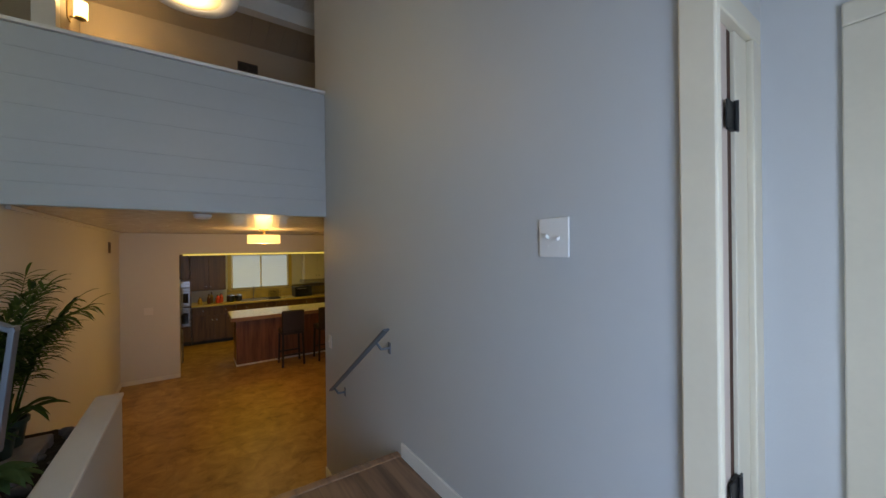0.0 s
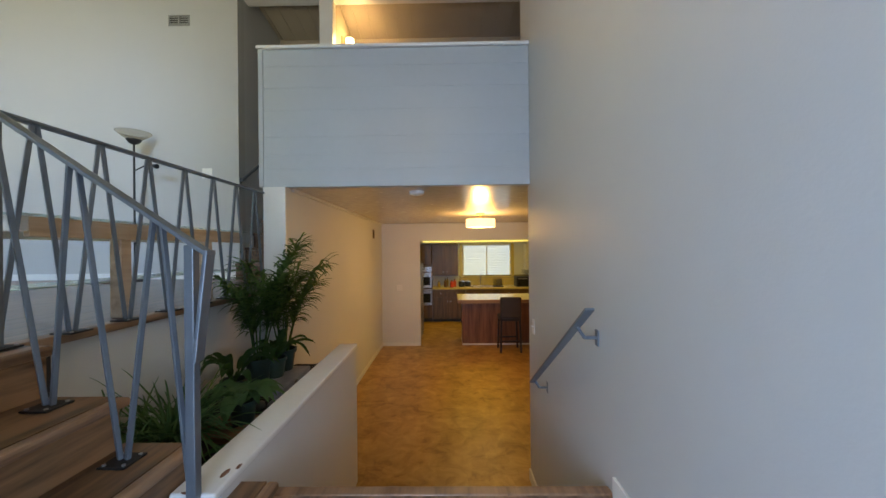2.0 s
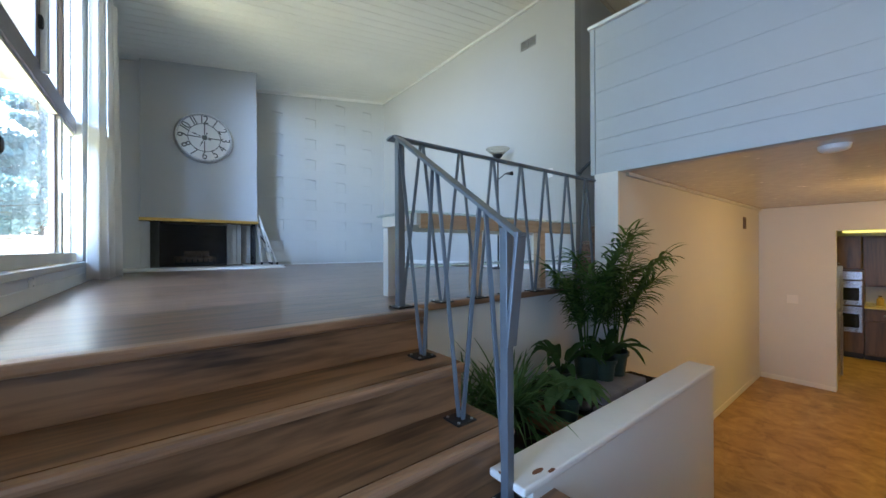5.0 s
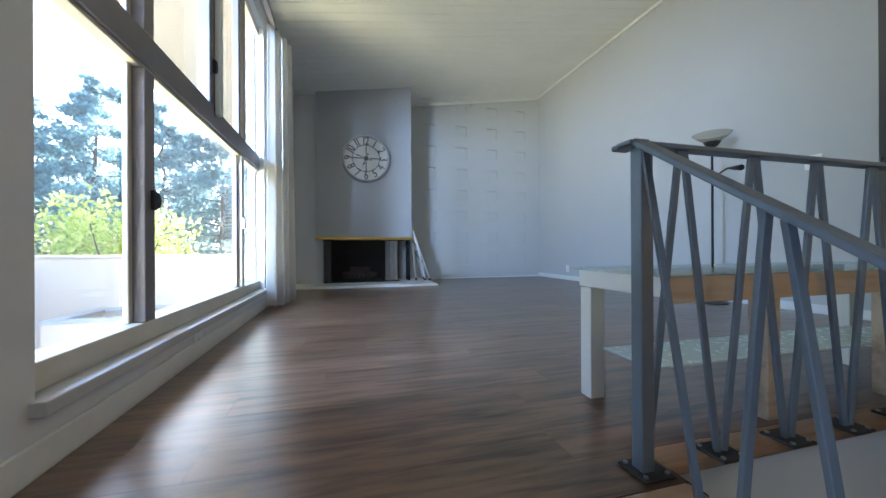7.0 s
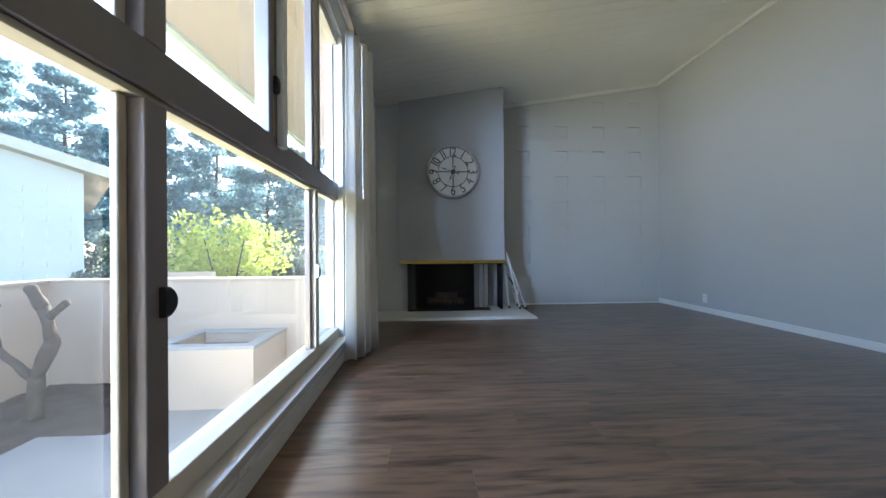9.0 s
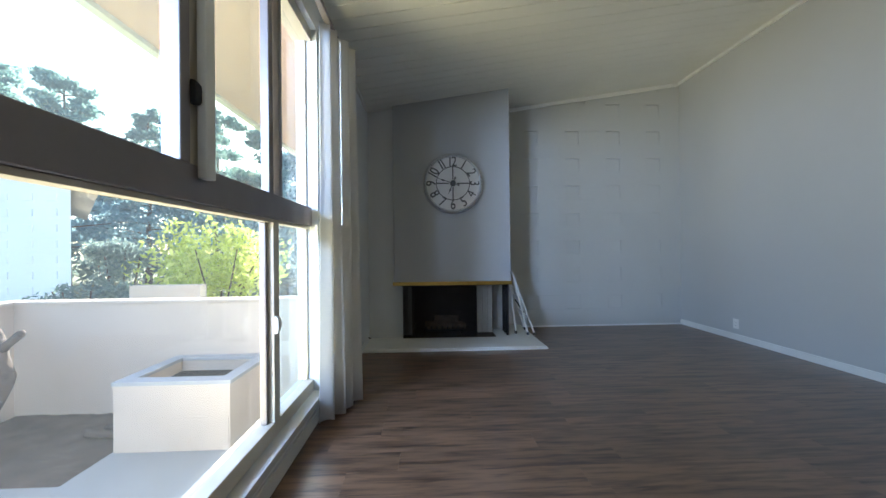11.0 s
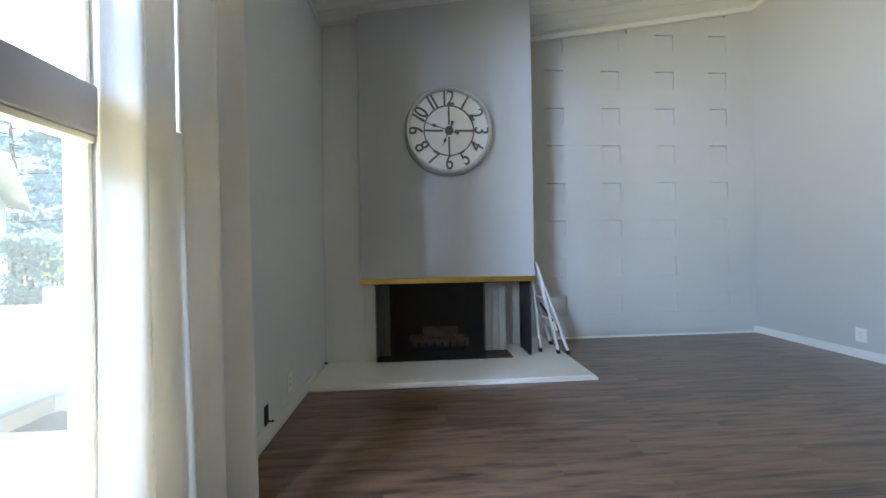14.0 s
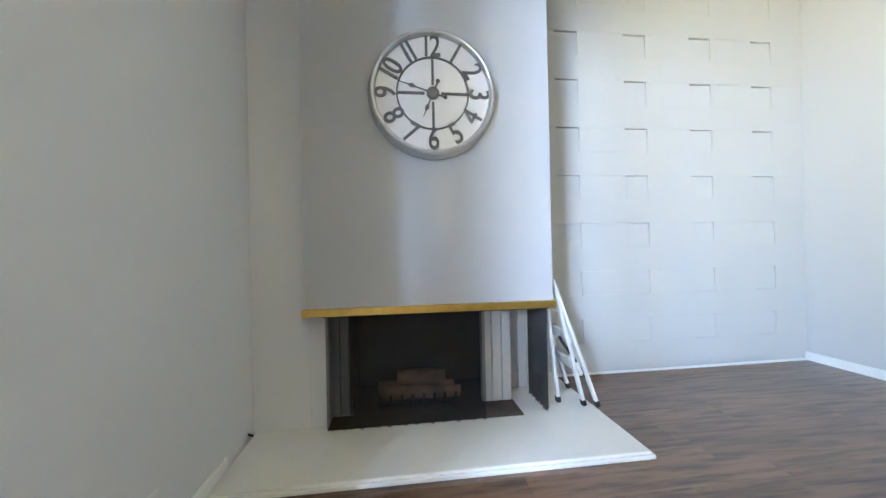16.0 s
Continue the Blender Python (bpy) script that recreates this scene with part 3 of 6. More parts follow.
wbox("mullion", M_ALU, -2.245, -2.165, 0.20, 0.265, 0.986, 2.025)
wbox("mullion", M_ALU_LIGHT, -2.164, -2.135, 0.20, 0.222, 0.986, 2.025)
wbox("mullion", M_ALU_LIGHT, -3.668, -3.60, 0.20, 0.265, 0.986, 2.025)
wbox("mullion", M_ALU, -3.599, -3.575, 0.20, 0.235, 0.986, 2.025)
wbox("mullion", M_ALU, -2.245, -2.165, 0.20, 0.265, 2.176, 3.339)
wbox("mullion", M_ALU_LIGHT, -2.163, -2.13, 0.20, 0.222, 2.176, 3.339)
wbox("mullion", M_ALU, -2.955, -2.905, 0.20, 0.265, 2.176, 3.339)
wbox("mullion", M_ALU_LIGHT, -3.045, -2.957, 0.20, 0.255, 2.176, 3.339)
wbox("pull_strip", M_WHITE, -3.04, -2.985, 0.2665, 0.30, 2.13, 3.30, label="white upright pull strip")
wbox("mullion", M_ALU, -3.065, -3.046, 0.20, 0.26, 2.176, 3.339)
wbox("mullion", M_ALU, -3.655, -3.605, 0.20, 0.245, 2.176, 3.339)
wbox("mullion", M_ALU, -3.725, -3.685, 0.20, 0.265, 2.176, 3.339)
for x0, x1, z0, z1, g in ((-2.119, -1.587, 0.986, 2.025, M_CLEAR), (-3.574, -2.246, 0.986, 2.025, M_CLEAR), (-4.221, -3.669, 0.986, 2.025, M_BLUE),
                          (-2.109, -1.587, 2.176, 3.339, M_CLEAR), (-2.904, -2.246, 2.176, 3.339, M_TINT), (-3.604, -3.066, 2.176, 3.339, M_TINT), (-4.221, -3.726, 2.176, 3.339, M_CLEAR), (-3.684, -3.656, 2.176, 3.339, M_CLEAR)):
    p = wbox("pane", g, x0, x1, 0.195, 0.199, z0, z1, bevel=0)
    p.visible_shadow = False


def half_round_pull(x, y, z, r, material, label):
    """A half-round finger pull that stands out from an upright frame member."""
    q = bmesh.new()
    lathe(q, (0, 0, 0), ((0.0, 0.0), (r, 0.0), (r, 0.012), (r * 0.84, 0.018), (0.0, 0.02)), 32, close=False)
    bmesh.ops.bisect_plane(q, geom=q.verts[:] + q.edges[:] + q.faces[:], plane_co=(0.012, 0, 0), plane_no=(1, 0, 0), clear_outer=True)
    bmesh.ops.holes_fill(q, edges=[e for e in q.edges if e.is_boundary])
    bmesh.ops.transform(q, matrix=Matrix.Translation((x, y, z)) @ Matrix.Rotation(radians(-90), 4, "X"), verts=q.verts)
    part("latch", q, material, window_1, label)


half_round_pull(-2.22, 0.266, 1.49, 0.042, M_BLACK, "black half-round window pull")
half_round_pull(-2.962, 0.2665, 2.42, 0.042, M_BLACK, "black half-round window pull")
half_round_pull(-3.612, 0.266, 1.49, 0.045, M_WHITE, "white half-round window pull")
solid("baseboard_window", boxes((-6.0, -1.02, 0.301, 0.315, LIV, LIV + 0.085), bevel=0.003), M_WHITE, "white baseboard under the window", "baseboard")

# curtain
M_CURTAIN = mat("white_curtain", (0.78, 0.765, 0.73), 0.85, noise_scale=4, amount=0.05, bump=0.1, bump_scale=200)
nt = M_CURTAIN.node_tree
cloth_tr = nt.nodes.new("ShaderNodeBsdfTranslucent")
cloth_tr.inputs[0].default_value = (0.80, 0.785, 0.75, 1)
cloth_mix = nt.nodes.new("ShaderNodeMixShader")
cloth_mix.inputs[0].default_value = 0.38
nt.links.new(nt.nodes["Principled BSDF"].outputs[0], cloth_mix.inputs[1])
nt.links.new(cloth_tr.outputs[0], cloth_mix.inputs[2])
nt.links.new(cloth_mix.outputs[0], nt.nodes["Material Output"].inputs[0])
curtain = thing("curtain", "white folded curtain hanging beside the window", "curtain", (-4.32, 0.42, LIV))
b = bmesh.new()
cols, rows_n = 90, 14
grid = []
for j in range(rows_n):
    f = j / (rows_n - 1)
    z = LIV + 0.025 + (3.40 - LIV - 0.025) * f
    line = []
    for i in range(cols):
        u = i / (cols - 1)
        amp = 0.065 * (1.15 - 0.45 * f)
        px = -4.09 - 0.355 * u - 0.015 * math.sin(6 * u + 2 * f)
        py = 0.375 + 0.12 * u + amp * (0.45 + 0.4 * u) * math.sin(u * 2 * math.pi * 3.5 - math.pi / 2 + 0.25 * f) + 0.008 * math.sin(u * 34 + f * 2)
        line.append(b.verts.new((px, py, z + 0.01 * math.sin(u * 28) * (1 - f))))
    grid.append(line)
for r, s in zip(grid, grid[1:]):
    for i in range(cols - 1):
        b.faces.new((r[i], r[i + 1], s[i + 1], s[i]))
cloth = part("cloth", b, M_CURTAIN, curtain, smooth=True)
cloth.modifiers.new("thick", "SOLIDIFY").thickness = 0.004
q = bmesh.new()
rod(q, (-4.205, 0.475, 2.05), (-4.215, 0.47, 3.32), 0.006)
part("wand", q, M_WHITE, curtain, "white pull wand")
track = thing("curtain_track", "dark metal curtain track along the window head", "curtain rail", (-3.0, 0.40, 3.41))
part("channel", box_of(-4.6, -1.4, 0.385, 0.425, 3.405, 3.44, bevel=0.003), M_ALU, track)
for xx in (-1.6, -2.9, -4.4):
    part("bracket", box_of(xx - 0.015, xx + 0.015, 0.3005, 0.384, 3.41, 3.438, bevel=0.002), M_ALU, track)

# ---- fireplace ----
fire = thing("fireplace", "grey painted chimney breast with brass-edged hood over a screened firebox", "fireplace", (-6.6, 1.4, LIV), kind="structure")
b = bmesh.new()
bx(b, -7.012, -6.245, 0.63, 2.11, 1.475, 3.75)
vs = [v for v in b.verts if v.co.z > 3]
for v in vs:
    v.co.z = roof(v.co.y) - 0.003
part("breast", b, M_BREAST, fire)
part("hood_edge", box_of(-7.0, -6.225, 0.615, 2.125, 1.43, 1.474, bevel=0.004), mat("brass_trim", (0.55, 0.36, 0.09), 0.32, 0.9, noise_scale=9, amount=0.2), fire, "worn brass edge")
b = bmesh.new()
bx(b, -7.012, -6.35, 0.302, 0.629, LIV, 3.70)
for v in b.verts:
    if v.co.z > 3:
        v.co.z = roof(v.co.y) - 0.003
bx(b, -7.0, -6.35, 0.63, 0.735, LIV + 0.0, 1.429)
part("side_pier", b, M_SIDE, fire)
M_BRICKW = mat("pale_grey_panel_paint", (0.42, 0.42, 0.41), 0.7, noise_scale=6, amount=0.08, bump=0.3)
b = bmesh.new()
for i in range(3):
    bx(b, -6.56, -6.50, 1.712 + 0.069 * i, 1.778 + 0.069 * i, 0.765, 1.429, bevel=0.006)
part("inner_pier", b, M_BRICKW, fire, "pale ribbed metal panel")
b = bmesh.new()
for i in range(2):
    bx(b, -6.52, -6.45, 0.737 + 0.052 * i, 0.787 + 0.052 * i, 0.765, 1.429, bevel=0.006)
part("inner_pier", b, M_BRICKW, fire, "pale ribbed metal panel")
b = bmesh.new()
for i in range(2):
    bx(b, -6.74, -6.70, 1.962 + 0.07 * i, 2.03 + 0.07 * i, 0.765, 1.429, bevel=0.004)
part("inner_pier", b, M_BRICKW, fire)
M_SOOT = mat("sooty_firebrick", (0.07, 0.055, 0.045), 0.9, noise_scale=8, amount=0.5, bump=0.6)
part("firebox", boxes((-7.0, -6.95, 0.80, 2.1, 0.762, 1.429), (-6.949, -6.46, 0.842, 0.86, 0.762, 1.429), (-6.949, -6.57, 1.925, 1.933, 0.762, 1.429), (-6.949, -6.285, 0.861, 1.924, 0.757, 0.763), (-6.448, -6.285, 0.737, 0.86, 0.757, 0.763)), M_SOOT, fire, "soot-black firebox")
part("hearth", box_of(-7.01, -5.80, 0.318, 2.42, LIV, 0.755, bevel=0.004), M_WHITE, fire, "pale painted hearth slab")
part("hearth_step", box_of(-5.90, -5.785, 0.318, 2.435, LIV - 0.0, 0.742, bevel=0.004), M_WHITE, fire)
M_MESH = bpy.data.materials.new("fire_screen_mesh")
M_MESH.use_nodes = True
nt = M_MESH.node_tree
pb = nt.nodes["Principled BSDF"]
pb.inputs["Base Color"].default_value, pb.inputs["Roughness"].default_value, pb.inputs["Metallic"].default_value = (0.03, 0.03, 0.032, 1), 0.5, 0.6
pb.inputs["Alpha"].default_value = 0.58


def screen(points, folds, amp, name, label):
    """A hanging mesh curtain along a line of the plan, in folds."""
    b = bmesh.new()
    (xa, ya), (xb, yb) = points
    n = folds * 8
    d = Vector((xb - xa, yb - ya, 0)).normalized()
    s = Vector((-d.y, d.x, 0))
    lo, hi = [], []
    for i in range(n + 1):
        u = i / n
        p = Vector((xa + (xb - xa) * u, ya + (yb - ya) * u, 0)) + s * amp * math.sin(u * folds * 2 * math.pi)
        lo.append(b.verts.new((p.x, p.y, 0.764 + 0.006 * math.sin(u * folds * 4))))
        hi.append(b.verts.new((p.x, p.y, 1.428)))
    for i in range(n):
        b.faces.new((lo[i], lo[i + 1], hi[i + 1], hi[i]))
    return part(name, b, M_MESH, fire, label, smooth=True)


screen(((-6.27, 0.735), (-6.27, 0.79)), 5, 0.012, "fire_screen", "bunched black mesh screen")
screen(((-6.27, 0.79), (-6.27, 1.68)), 17, 0.009, "fire_screen", "black mesh fire screen")
screen(((-6.29, 2.085), (-6.62, 2.085)), 8, 0.016, "fire_screen", "bunched black mesh screen")
part("screen_rod", (lambda q: (rod(q, (-6.27, 0.72, 1.424), (-6.27, 2.09, 1.424), 0.006), q)[1])(bmesh.new()), M_BLACK, fire)
b = bmesh.new()
bx(b, -6.70, -6.45, 1.02, 1.52, 0.80, 0.815, bevel=0.004)
for i in range(8):
    rod(b, (-6.45, 1.03 + 0.07 * i, 0.815), (-6.45, 1.03 + 0.07 * i, 0.87), 0.008)
for sx in (-6.68, -6.47):
    for sy in (1.04, 1.50):
        rod(b, (sx, sy, 0.768), (sx, sy, 0.80), 0.01)
part("grate", b, M_BLACK, fire, "black iron grate")
M_LOG = mat("charred_log", (0.33, 0.21, 0.14), 0.9, noise_scale=9, amount=0.5, bump=0.8)
for a, c, r in (((-6.60, 1.02, 0.86), (-6.56, 1.52, 0.87), 0.05), ((-6.52, 1.05, 0.865), (-6.50, 1.56, 0.86), 0.045), ((-6.56, 1.14, 0.945), (-6.54, 1.46, 0.95), 0.05)):
    b = bmesh.new()
    rod(b, a, c, r, r * 0.85, 14)
    bmesh.ops.subdivide_edges(b, edges=b.edges, cuts=3)
    for v in b.verts:
        v.co += 0.012 * noise.noise_vector(v.co * 12)
    part("log", b, M_LOG, fire, "half-burnt log", smooth=True)

# ---- wall clock ----
clock = thing("wall_clock", "large round silver-rimmed clock with dark numerals on the chimney breast", "clock", (-6.244, 1.383, 2.71))
CC = Vector((-6.243, 1.383, 2.71))
M_SILVER = mat("brushed_silver_rim", (0.55, 0.56, 0.57), 0.3, 0.8, noise_scale=12, amount=0.1)
M_FACE = mat("white_clock_face", (0.74, 0.73, 0.70), 0.5, noise_scale=6, amount=0.04)
M_NUM = mat("dark_grey_numeral", (0.11, 0.11, 0.105), 0.5, noise_scale=9, amount=0.15)
to_wall = Matrix.Translation(CC) @ Matrix.Rotation(radians(90), 4, "Z") @ Matrix.Rotation(radians(90), 4, "X")


def on_wall(b):
    bmesh.ops.transform(b, matrix=to_wall, verts=b.verts)
    return b


b = bmesh.new()
lathe(b, (0, 0, 0), ((0.372, 0.0), (0.376, 0.01), (0.368, 0.035), (0.362, 0.07), (0.358, 0.085), (0.346, 0.092), (0.336, 0.085), (0.332, 0.06), (0.332, 0.03)), 72, close=False)
part("rim", on_wall(b), M_SILVER, clock, "silver dished rim", smooth=True)
b = bmesh.new()
lathe(b, (0, 0, 0), ((0.335, 0.004), (0.335, 0.05)), 72)
part("face", on_wall(b), M_FACE, clock)
b = bmesh.new()
lathe(b, (0, 0, 0.0505), ((0.213, 0.0), (0.213, 0.008), (0.204, 0.008), (0.204, 0.0), (0.213, 0.0)), 72, close=False)
for k in range(4):
    a = radians(90 * k)
    bar(b, (0.05 * math.cos(a), 0.05 * math.sin(a), 0.054), (0.207 * math.cos(a), 0.207 * math.sin(a), 0.054), 0.007, 0.014, side=(-math.sin(a), math.cos(a), 0))
part("inner_ring", on_wall(b), M_NUM, clock)
for k in range(1, 13):
    cu = bpy.data.curves.new("numeral", "FONT")
    cu.body, cu.size, cu.align_x, cu.align_y, cu.extrude = str(k).replace("1", "I"), 0.168, "CENTER", "CENTER", 0.004
    cu.offset = 0.0 if k == 4 else 0.0012
    tmp = bpy.data.objects.new("numeral", cu)
    me = bpy.data.meshes.new_from_object(tmp)
    bpy.data.objects.remove(tmp)
    bpy.data.curves.remove(cu)
    a = radians(90 - 30 * k)
    flip = Matrix.Rotation(a + radians(90 if 4 <= k <= 8 else -90), 4, "Z")
    wide = Matrix.Diagonal((0.82, 1.06, 1, 1))
    me.transform(to_wall @ Matrix.Translation((0.27 * math.cos(a), 0.27 * math.sin(a), 0.055)) @ flip @ wide)
    me.materials.append(M_NUM)
    hang(new("numeral", me), clock)


def pointer(length, angle, tail):
    b = bmesh.new()
    a = radians(angle)
    d = Vector((math.cos(a), math.sin(a), 0))
    s = Vector((-d.y, d.x, 0))
    rod(b, Vector((0, 0, 0.062)), d * length + Vector((0, 0, 0.062)), 0.005, 0.002, 8)
    p = d * length * 0.62 + Vector((0, 0, 0.062))
    pts = [p - d * 0.035, p + s * 0.013, p + d * 0.03, p - s * 0.013]
    lo = [b.verts.new(q - Vector((0, 0, 0.002))) for q in pts]
    hi = [b.verts.new(q + Vector((0, 0, 0.002))) for q in pts]
    b.faces.new(lo[::-1])
    b.faces.new(hi)
    for i in range(4):
        b.faces.new((lo[i], lo[(i + 1) % 4], hi[(i + 1) % 4], hi[i]))
    rod(b, Vector((0, 0, 0.062)), -d * tail + Vector((0, 0, 0.062)), 0.005, 0.005, 8)
    bmesh.ops.create_uvsphere(b, u_segments=12, v_segments=8, radius=0.012, matrix=Matrix.Translation(-d * tail + Vector((0, 0, 0.062))))
    part("clock_hand", on_wall(b), M_NUM, clock)


pointer(0.21, 162, 0.075)
pointer(0.15, 247, 0.075)
b = bmesh.new()
lathe(b, (0, 0, 0.051), ((0.036, 0.0), (0.036, 0.012), (0.025, 0.02)), 32)
part("hub", on_wall(b), M_NUM, clock)

# ---- folded step ladder ----
ladder = thing("step_ladder", "white folded metal step ladder leaning by the fireplace", "ladder", (-6.35, 2.3, 0.755))
M_LADDER = mat("white_ladder_metal", (0.72, 0.72, 0.70), 0.4, 0.1, noise_scale=8, amount=0.06)
M_RUB = mat("black_rubber", (0.02, 0.02, 0.02), 0.8)
for top, foot in (((-6.33, 2.145, 1.59), (-6.33, 2.44, 0.76)), ((-6.33, 2.15, 1.57), (-6.36, 2.36, 0.76)), ((-6.42, 2.14, 1.47), (-6.44, 2.22, 0.76)), ((-6.64, 2.15, 1.55), (-6.66, 2.40, 0.76))):
    q = bmesh.new()
    bar(q, foot, top, 0.022, 0.034, side=(1, 0, 0), bevel=0.004)
    rail_p = part("leg", q, M_LADDER, ladder)
    q = bmesh.new()
    d = (Vector(top) - Vector(foot)).normalized()
    bar(q, Vector(foot) - d * 0.004, Vector(foot) + d * 0.035, 0.027, 0.039, side=(1, 0, 0), bevel=0.003)
    part("rubber_foot", q, M_RUB, rail_p, "black rubber foot")
for f, yy in ((0.3, 0), (0.55, 0), (0.8, 0)):
    c = Vector((-6.33, 2.44, 0.76)).lerp(Vector((-6.33, 2.145, 1.59)), f)
    q = bmesh.new()
    bar(q, c + Vector((0, -0.03, 0.0)), c + Vector((-0.32, -0.03, 0.0)), 0.09, 0.02, side=(0, 0.9, 0.4), bevel=0.004)
    part("step", q, M_LADDER, ladder)
q = bmesh.new()
bar(q, (-6.345, 2.19, 1.22), (-6.345, 2.40, 0.90), 0.016, 0.02, side=(1, 0, 0))
part("brace", q, M_BLACK, ladder, "black locking brace")

# ---- console table ----
M_TABLE = mat("white_lacquer", (0.74, 0.725, 0.69), 0.35, noise_scale=4, amount=0.04)
# Grained tan holds the shade on the white table's long side.
M_TABLE_SHADE = wood("table_shade_tan", (0.36, 0.26, 0.17), (0.55, 0.42, 0.30), 1, 0.5, vary=0.05)
M_TABGLASS = glass("table_glass", (0.88, 0.96, 0.94), 0.02, gloss=0.5)
table = thing("console_table", "long white console table with glass top and glass shelf", "table", (-1.43, 2.6, LIV))
part("glass_top", box_of(-1.655, -1.235, 1.89, 3.42, 1.196, 1.206, bevel=0.002), M_TABGLASS, table, "clear glass top")
part("apron", box_of(-1.63, -1.26, 1.915, 1.945, 1.135, 1.195, bevel=0.003), M_TABLE, table)
part("apron", box_of(-1.285, -1.26, 1.946, 3.40, 1.115, 1.195, bevel=0.003), M_TABLE_SHADE, table, "apron in tan for the shade on this side")
part("apron", box_of(-1.63, -1.605, 1.946, 3.40, 1.115, 1.195, bevel=0.003), M_TABLE, table)
for lx, ly, m in ((-1.60, 1.95, M_TABLE), (-1.30, 2.38, M_TABLE_SHADE), (-1.30, 3.02, M_TABLE_SHADE), (-1.585, 3.36, M_TABLE)):
    part("leg", box_of(lx - 0.03, lx + 0.03, ly - 0.03, ly + 0.03, LIV, 1.13, bevel=0.004), m, table)
part("glass_shelf", box_of(-1.568, -1.332, 1.97, 3.38, 0.90, 0.908, bevel=0.002), mat("frosted_glass", (0.55, 0.66, 0.64), 0.25, noise_scale=3, amount=0.04), table, "frosted glass shelf")
q = bmesh.new()
for yy in (2.38, 3.02):
    rod(q, (-1.57, yy, 0.894), (-1.33, yy, 0.894), 0.006)
rod(q, (-1.585, 1.97, 0.894), (-1.585, 3.38, 0.894), 0.006)
part("shelf_rod", q, M_TABLE, table)

# ---- floor lamp ----
flamp = thing("floor_lamp", "black torchiere floor lamp with a side reading arm by the wall", "floor lamp", (-3.2, 4.62, LIV))
b = bmesh.new()
lathe(b, (-3.2, 4.62, LIV), ((0.13, 0.0), (0.13, 0.012), (0.10, 0.022), (0.02, 0.035)), 32)
part("base", b, M_BLACK, flamp, smooth=False)
b = bmesh.new()
rod(b, (-3.2, 4.62, LIV + 0.03), (-3.2, 4.62, 2.30), 0.011, n=12)
part("pole", b, M_BLACK, flamp)
b = bmesh.new()
lathe(b, (-3.2, 4.62, 2.28), ((0.015, 0.0), (0.05, 0.02), (0.075, 0.055), (0.075, 0.06), (0.045, 0.03), (0.01, 0.02)), 32, close=False)
part("cup", b, M_BLACK, flamp, smooth=True)
b = bmesh.new()
lathe(b, (-3.2, 4.62, 2.335), ((0.06, 0.0), (0.12, 0.04), (0.17, 0.085), (0.165, 0.085), (0.115, 0.042), (0.055, 0.004)), 32, close=False)
part("shade", b, glass("clear_bowl_glass", (0.86, 0.83, 0.77), 0.25, film=0.03), flamp, "thin clear glass bowl", smooth=True)
b = bmesh.new()
rod(b, (-3.2, 4.62, 1.98), (-3.0, 4.55, 2.03), 0.007)
rod(b, (-3.0, 4.55, 2.03), (-2.84, 4.50, 2.0), 0.008, 0.028)
part("reading_arm", b, M_BLACK, flamp, "black side reading arm")

# ---- lights ----
def drum_lamp(name, label, c, r, h, top):
    lp = thing(name, label, "ceiling lamp", (c[0], c[1], top))
    b = bmesh.new()
    lathe(b, (c[0], c[1], c[2] - h / 2), ((r, 0), (r, h), (r - 0.004, h), (r - 0.004, 0), (r, 0)), 40, close=False)
    part("shade", b, glow("amber_drum_shade", (1.0, 0.58, 0.17), 0.42), lp, "glowing amber fabric drum", smooth=True).visible_shadow = False
    b = bmesh.new()
    lathe(b, (c[0], c[1], c[2] - h / 2), ((r - 0.005, 0.0), (r - 0.005, 0.006)), 40)
    part("diffuser", b, glow("amber_diffuser", (1.0, 0.66, 0.26), 0.46), lp, "glowing diffuser").visible_shadow = False
    b = bmesh.new()
    rod(b, (c[0], c[1], c[2] + h / 2 - 0.01), (c[0], c[1], top - 0.02), 0.018)
    lathe(b, (c[0], c[1], top - 0.025), ((0.06, 0), (0.07, 0.024)), 24)
    part("stem", b, mat("warm_brass", (0.45, 0.33, 0.16), 0.35, 0.8), lp, "brass stem")
    b = bmesh.new()
    rod(b, (c[0], c[1], c[2] - h / 2 - 0.015), (c[0], c[1], c[2] - h / 2), 0.012, 0.02)
    part("finial", b, mat("warm_brass", (0.45, 0.33, 0.16), 0.35, 0.8), lp)
    return lp


drum_lamp("ceiling_lamp", "amber drum ceiling lamp lit over the dining area", (0.874, 6.01, 1.438), 0.22, 0.12, 1.589)
sconce = thing("wall_sconce", "lit amber glass wall sconce on the loft wall", "wall lamp", (-1.05, 5.5, 3.85))
part("backplate", box_of(-1.049, -1.035, 5.44, 5.56, 3.74, 3.98, bevel=0.004), mat("warm_brass", (0.45, 0.33, 0.16), 0.35, 0.8), sconce)
q = bmesh.new()
rod(q, (-1.036, 5.5, 3.78), (-0.95, 5.5, 3.78), 0.01)
lathe(q, (-0.95, 5.5, 3.765), ((0.02, 0), (0.05, 0.015), (0.05, 0.025)), 24)
part("arm", q, mat("warm_brass", (0.45, 0.33, 0.16), 0.35, 0.8), sconce)
b = bmesh.new()
lathe(b, (-0.95, 5.5, 3.79), ((0.055, 0.0), (0.055, 0.17), (0.051, 0.17), (0.051, 0.0)), 28, close=False)
part("glass_shade", b, glow("lit_amber_glass", (1.0, 0.62, 0.22), 1.3), sconce, "glowing amber glass", smooth=True).visible_shadow = False
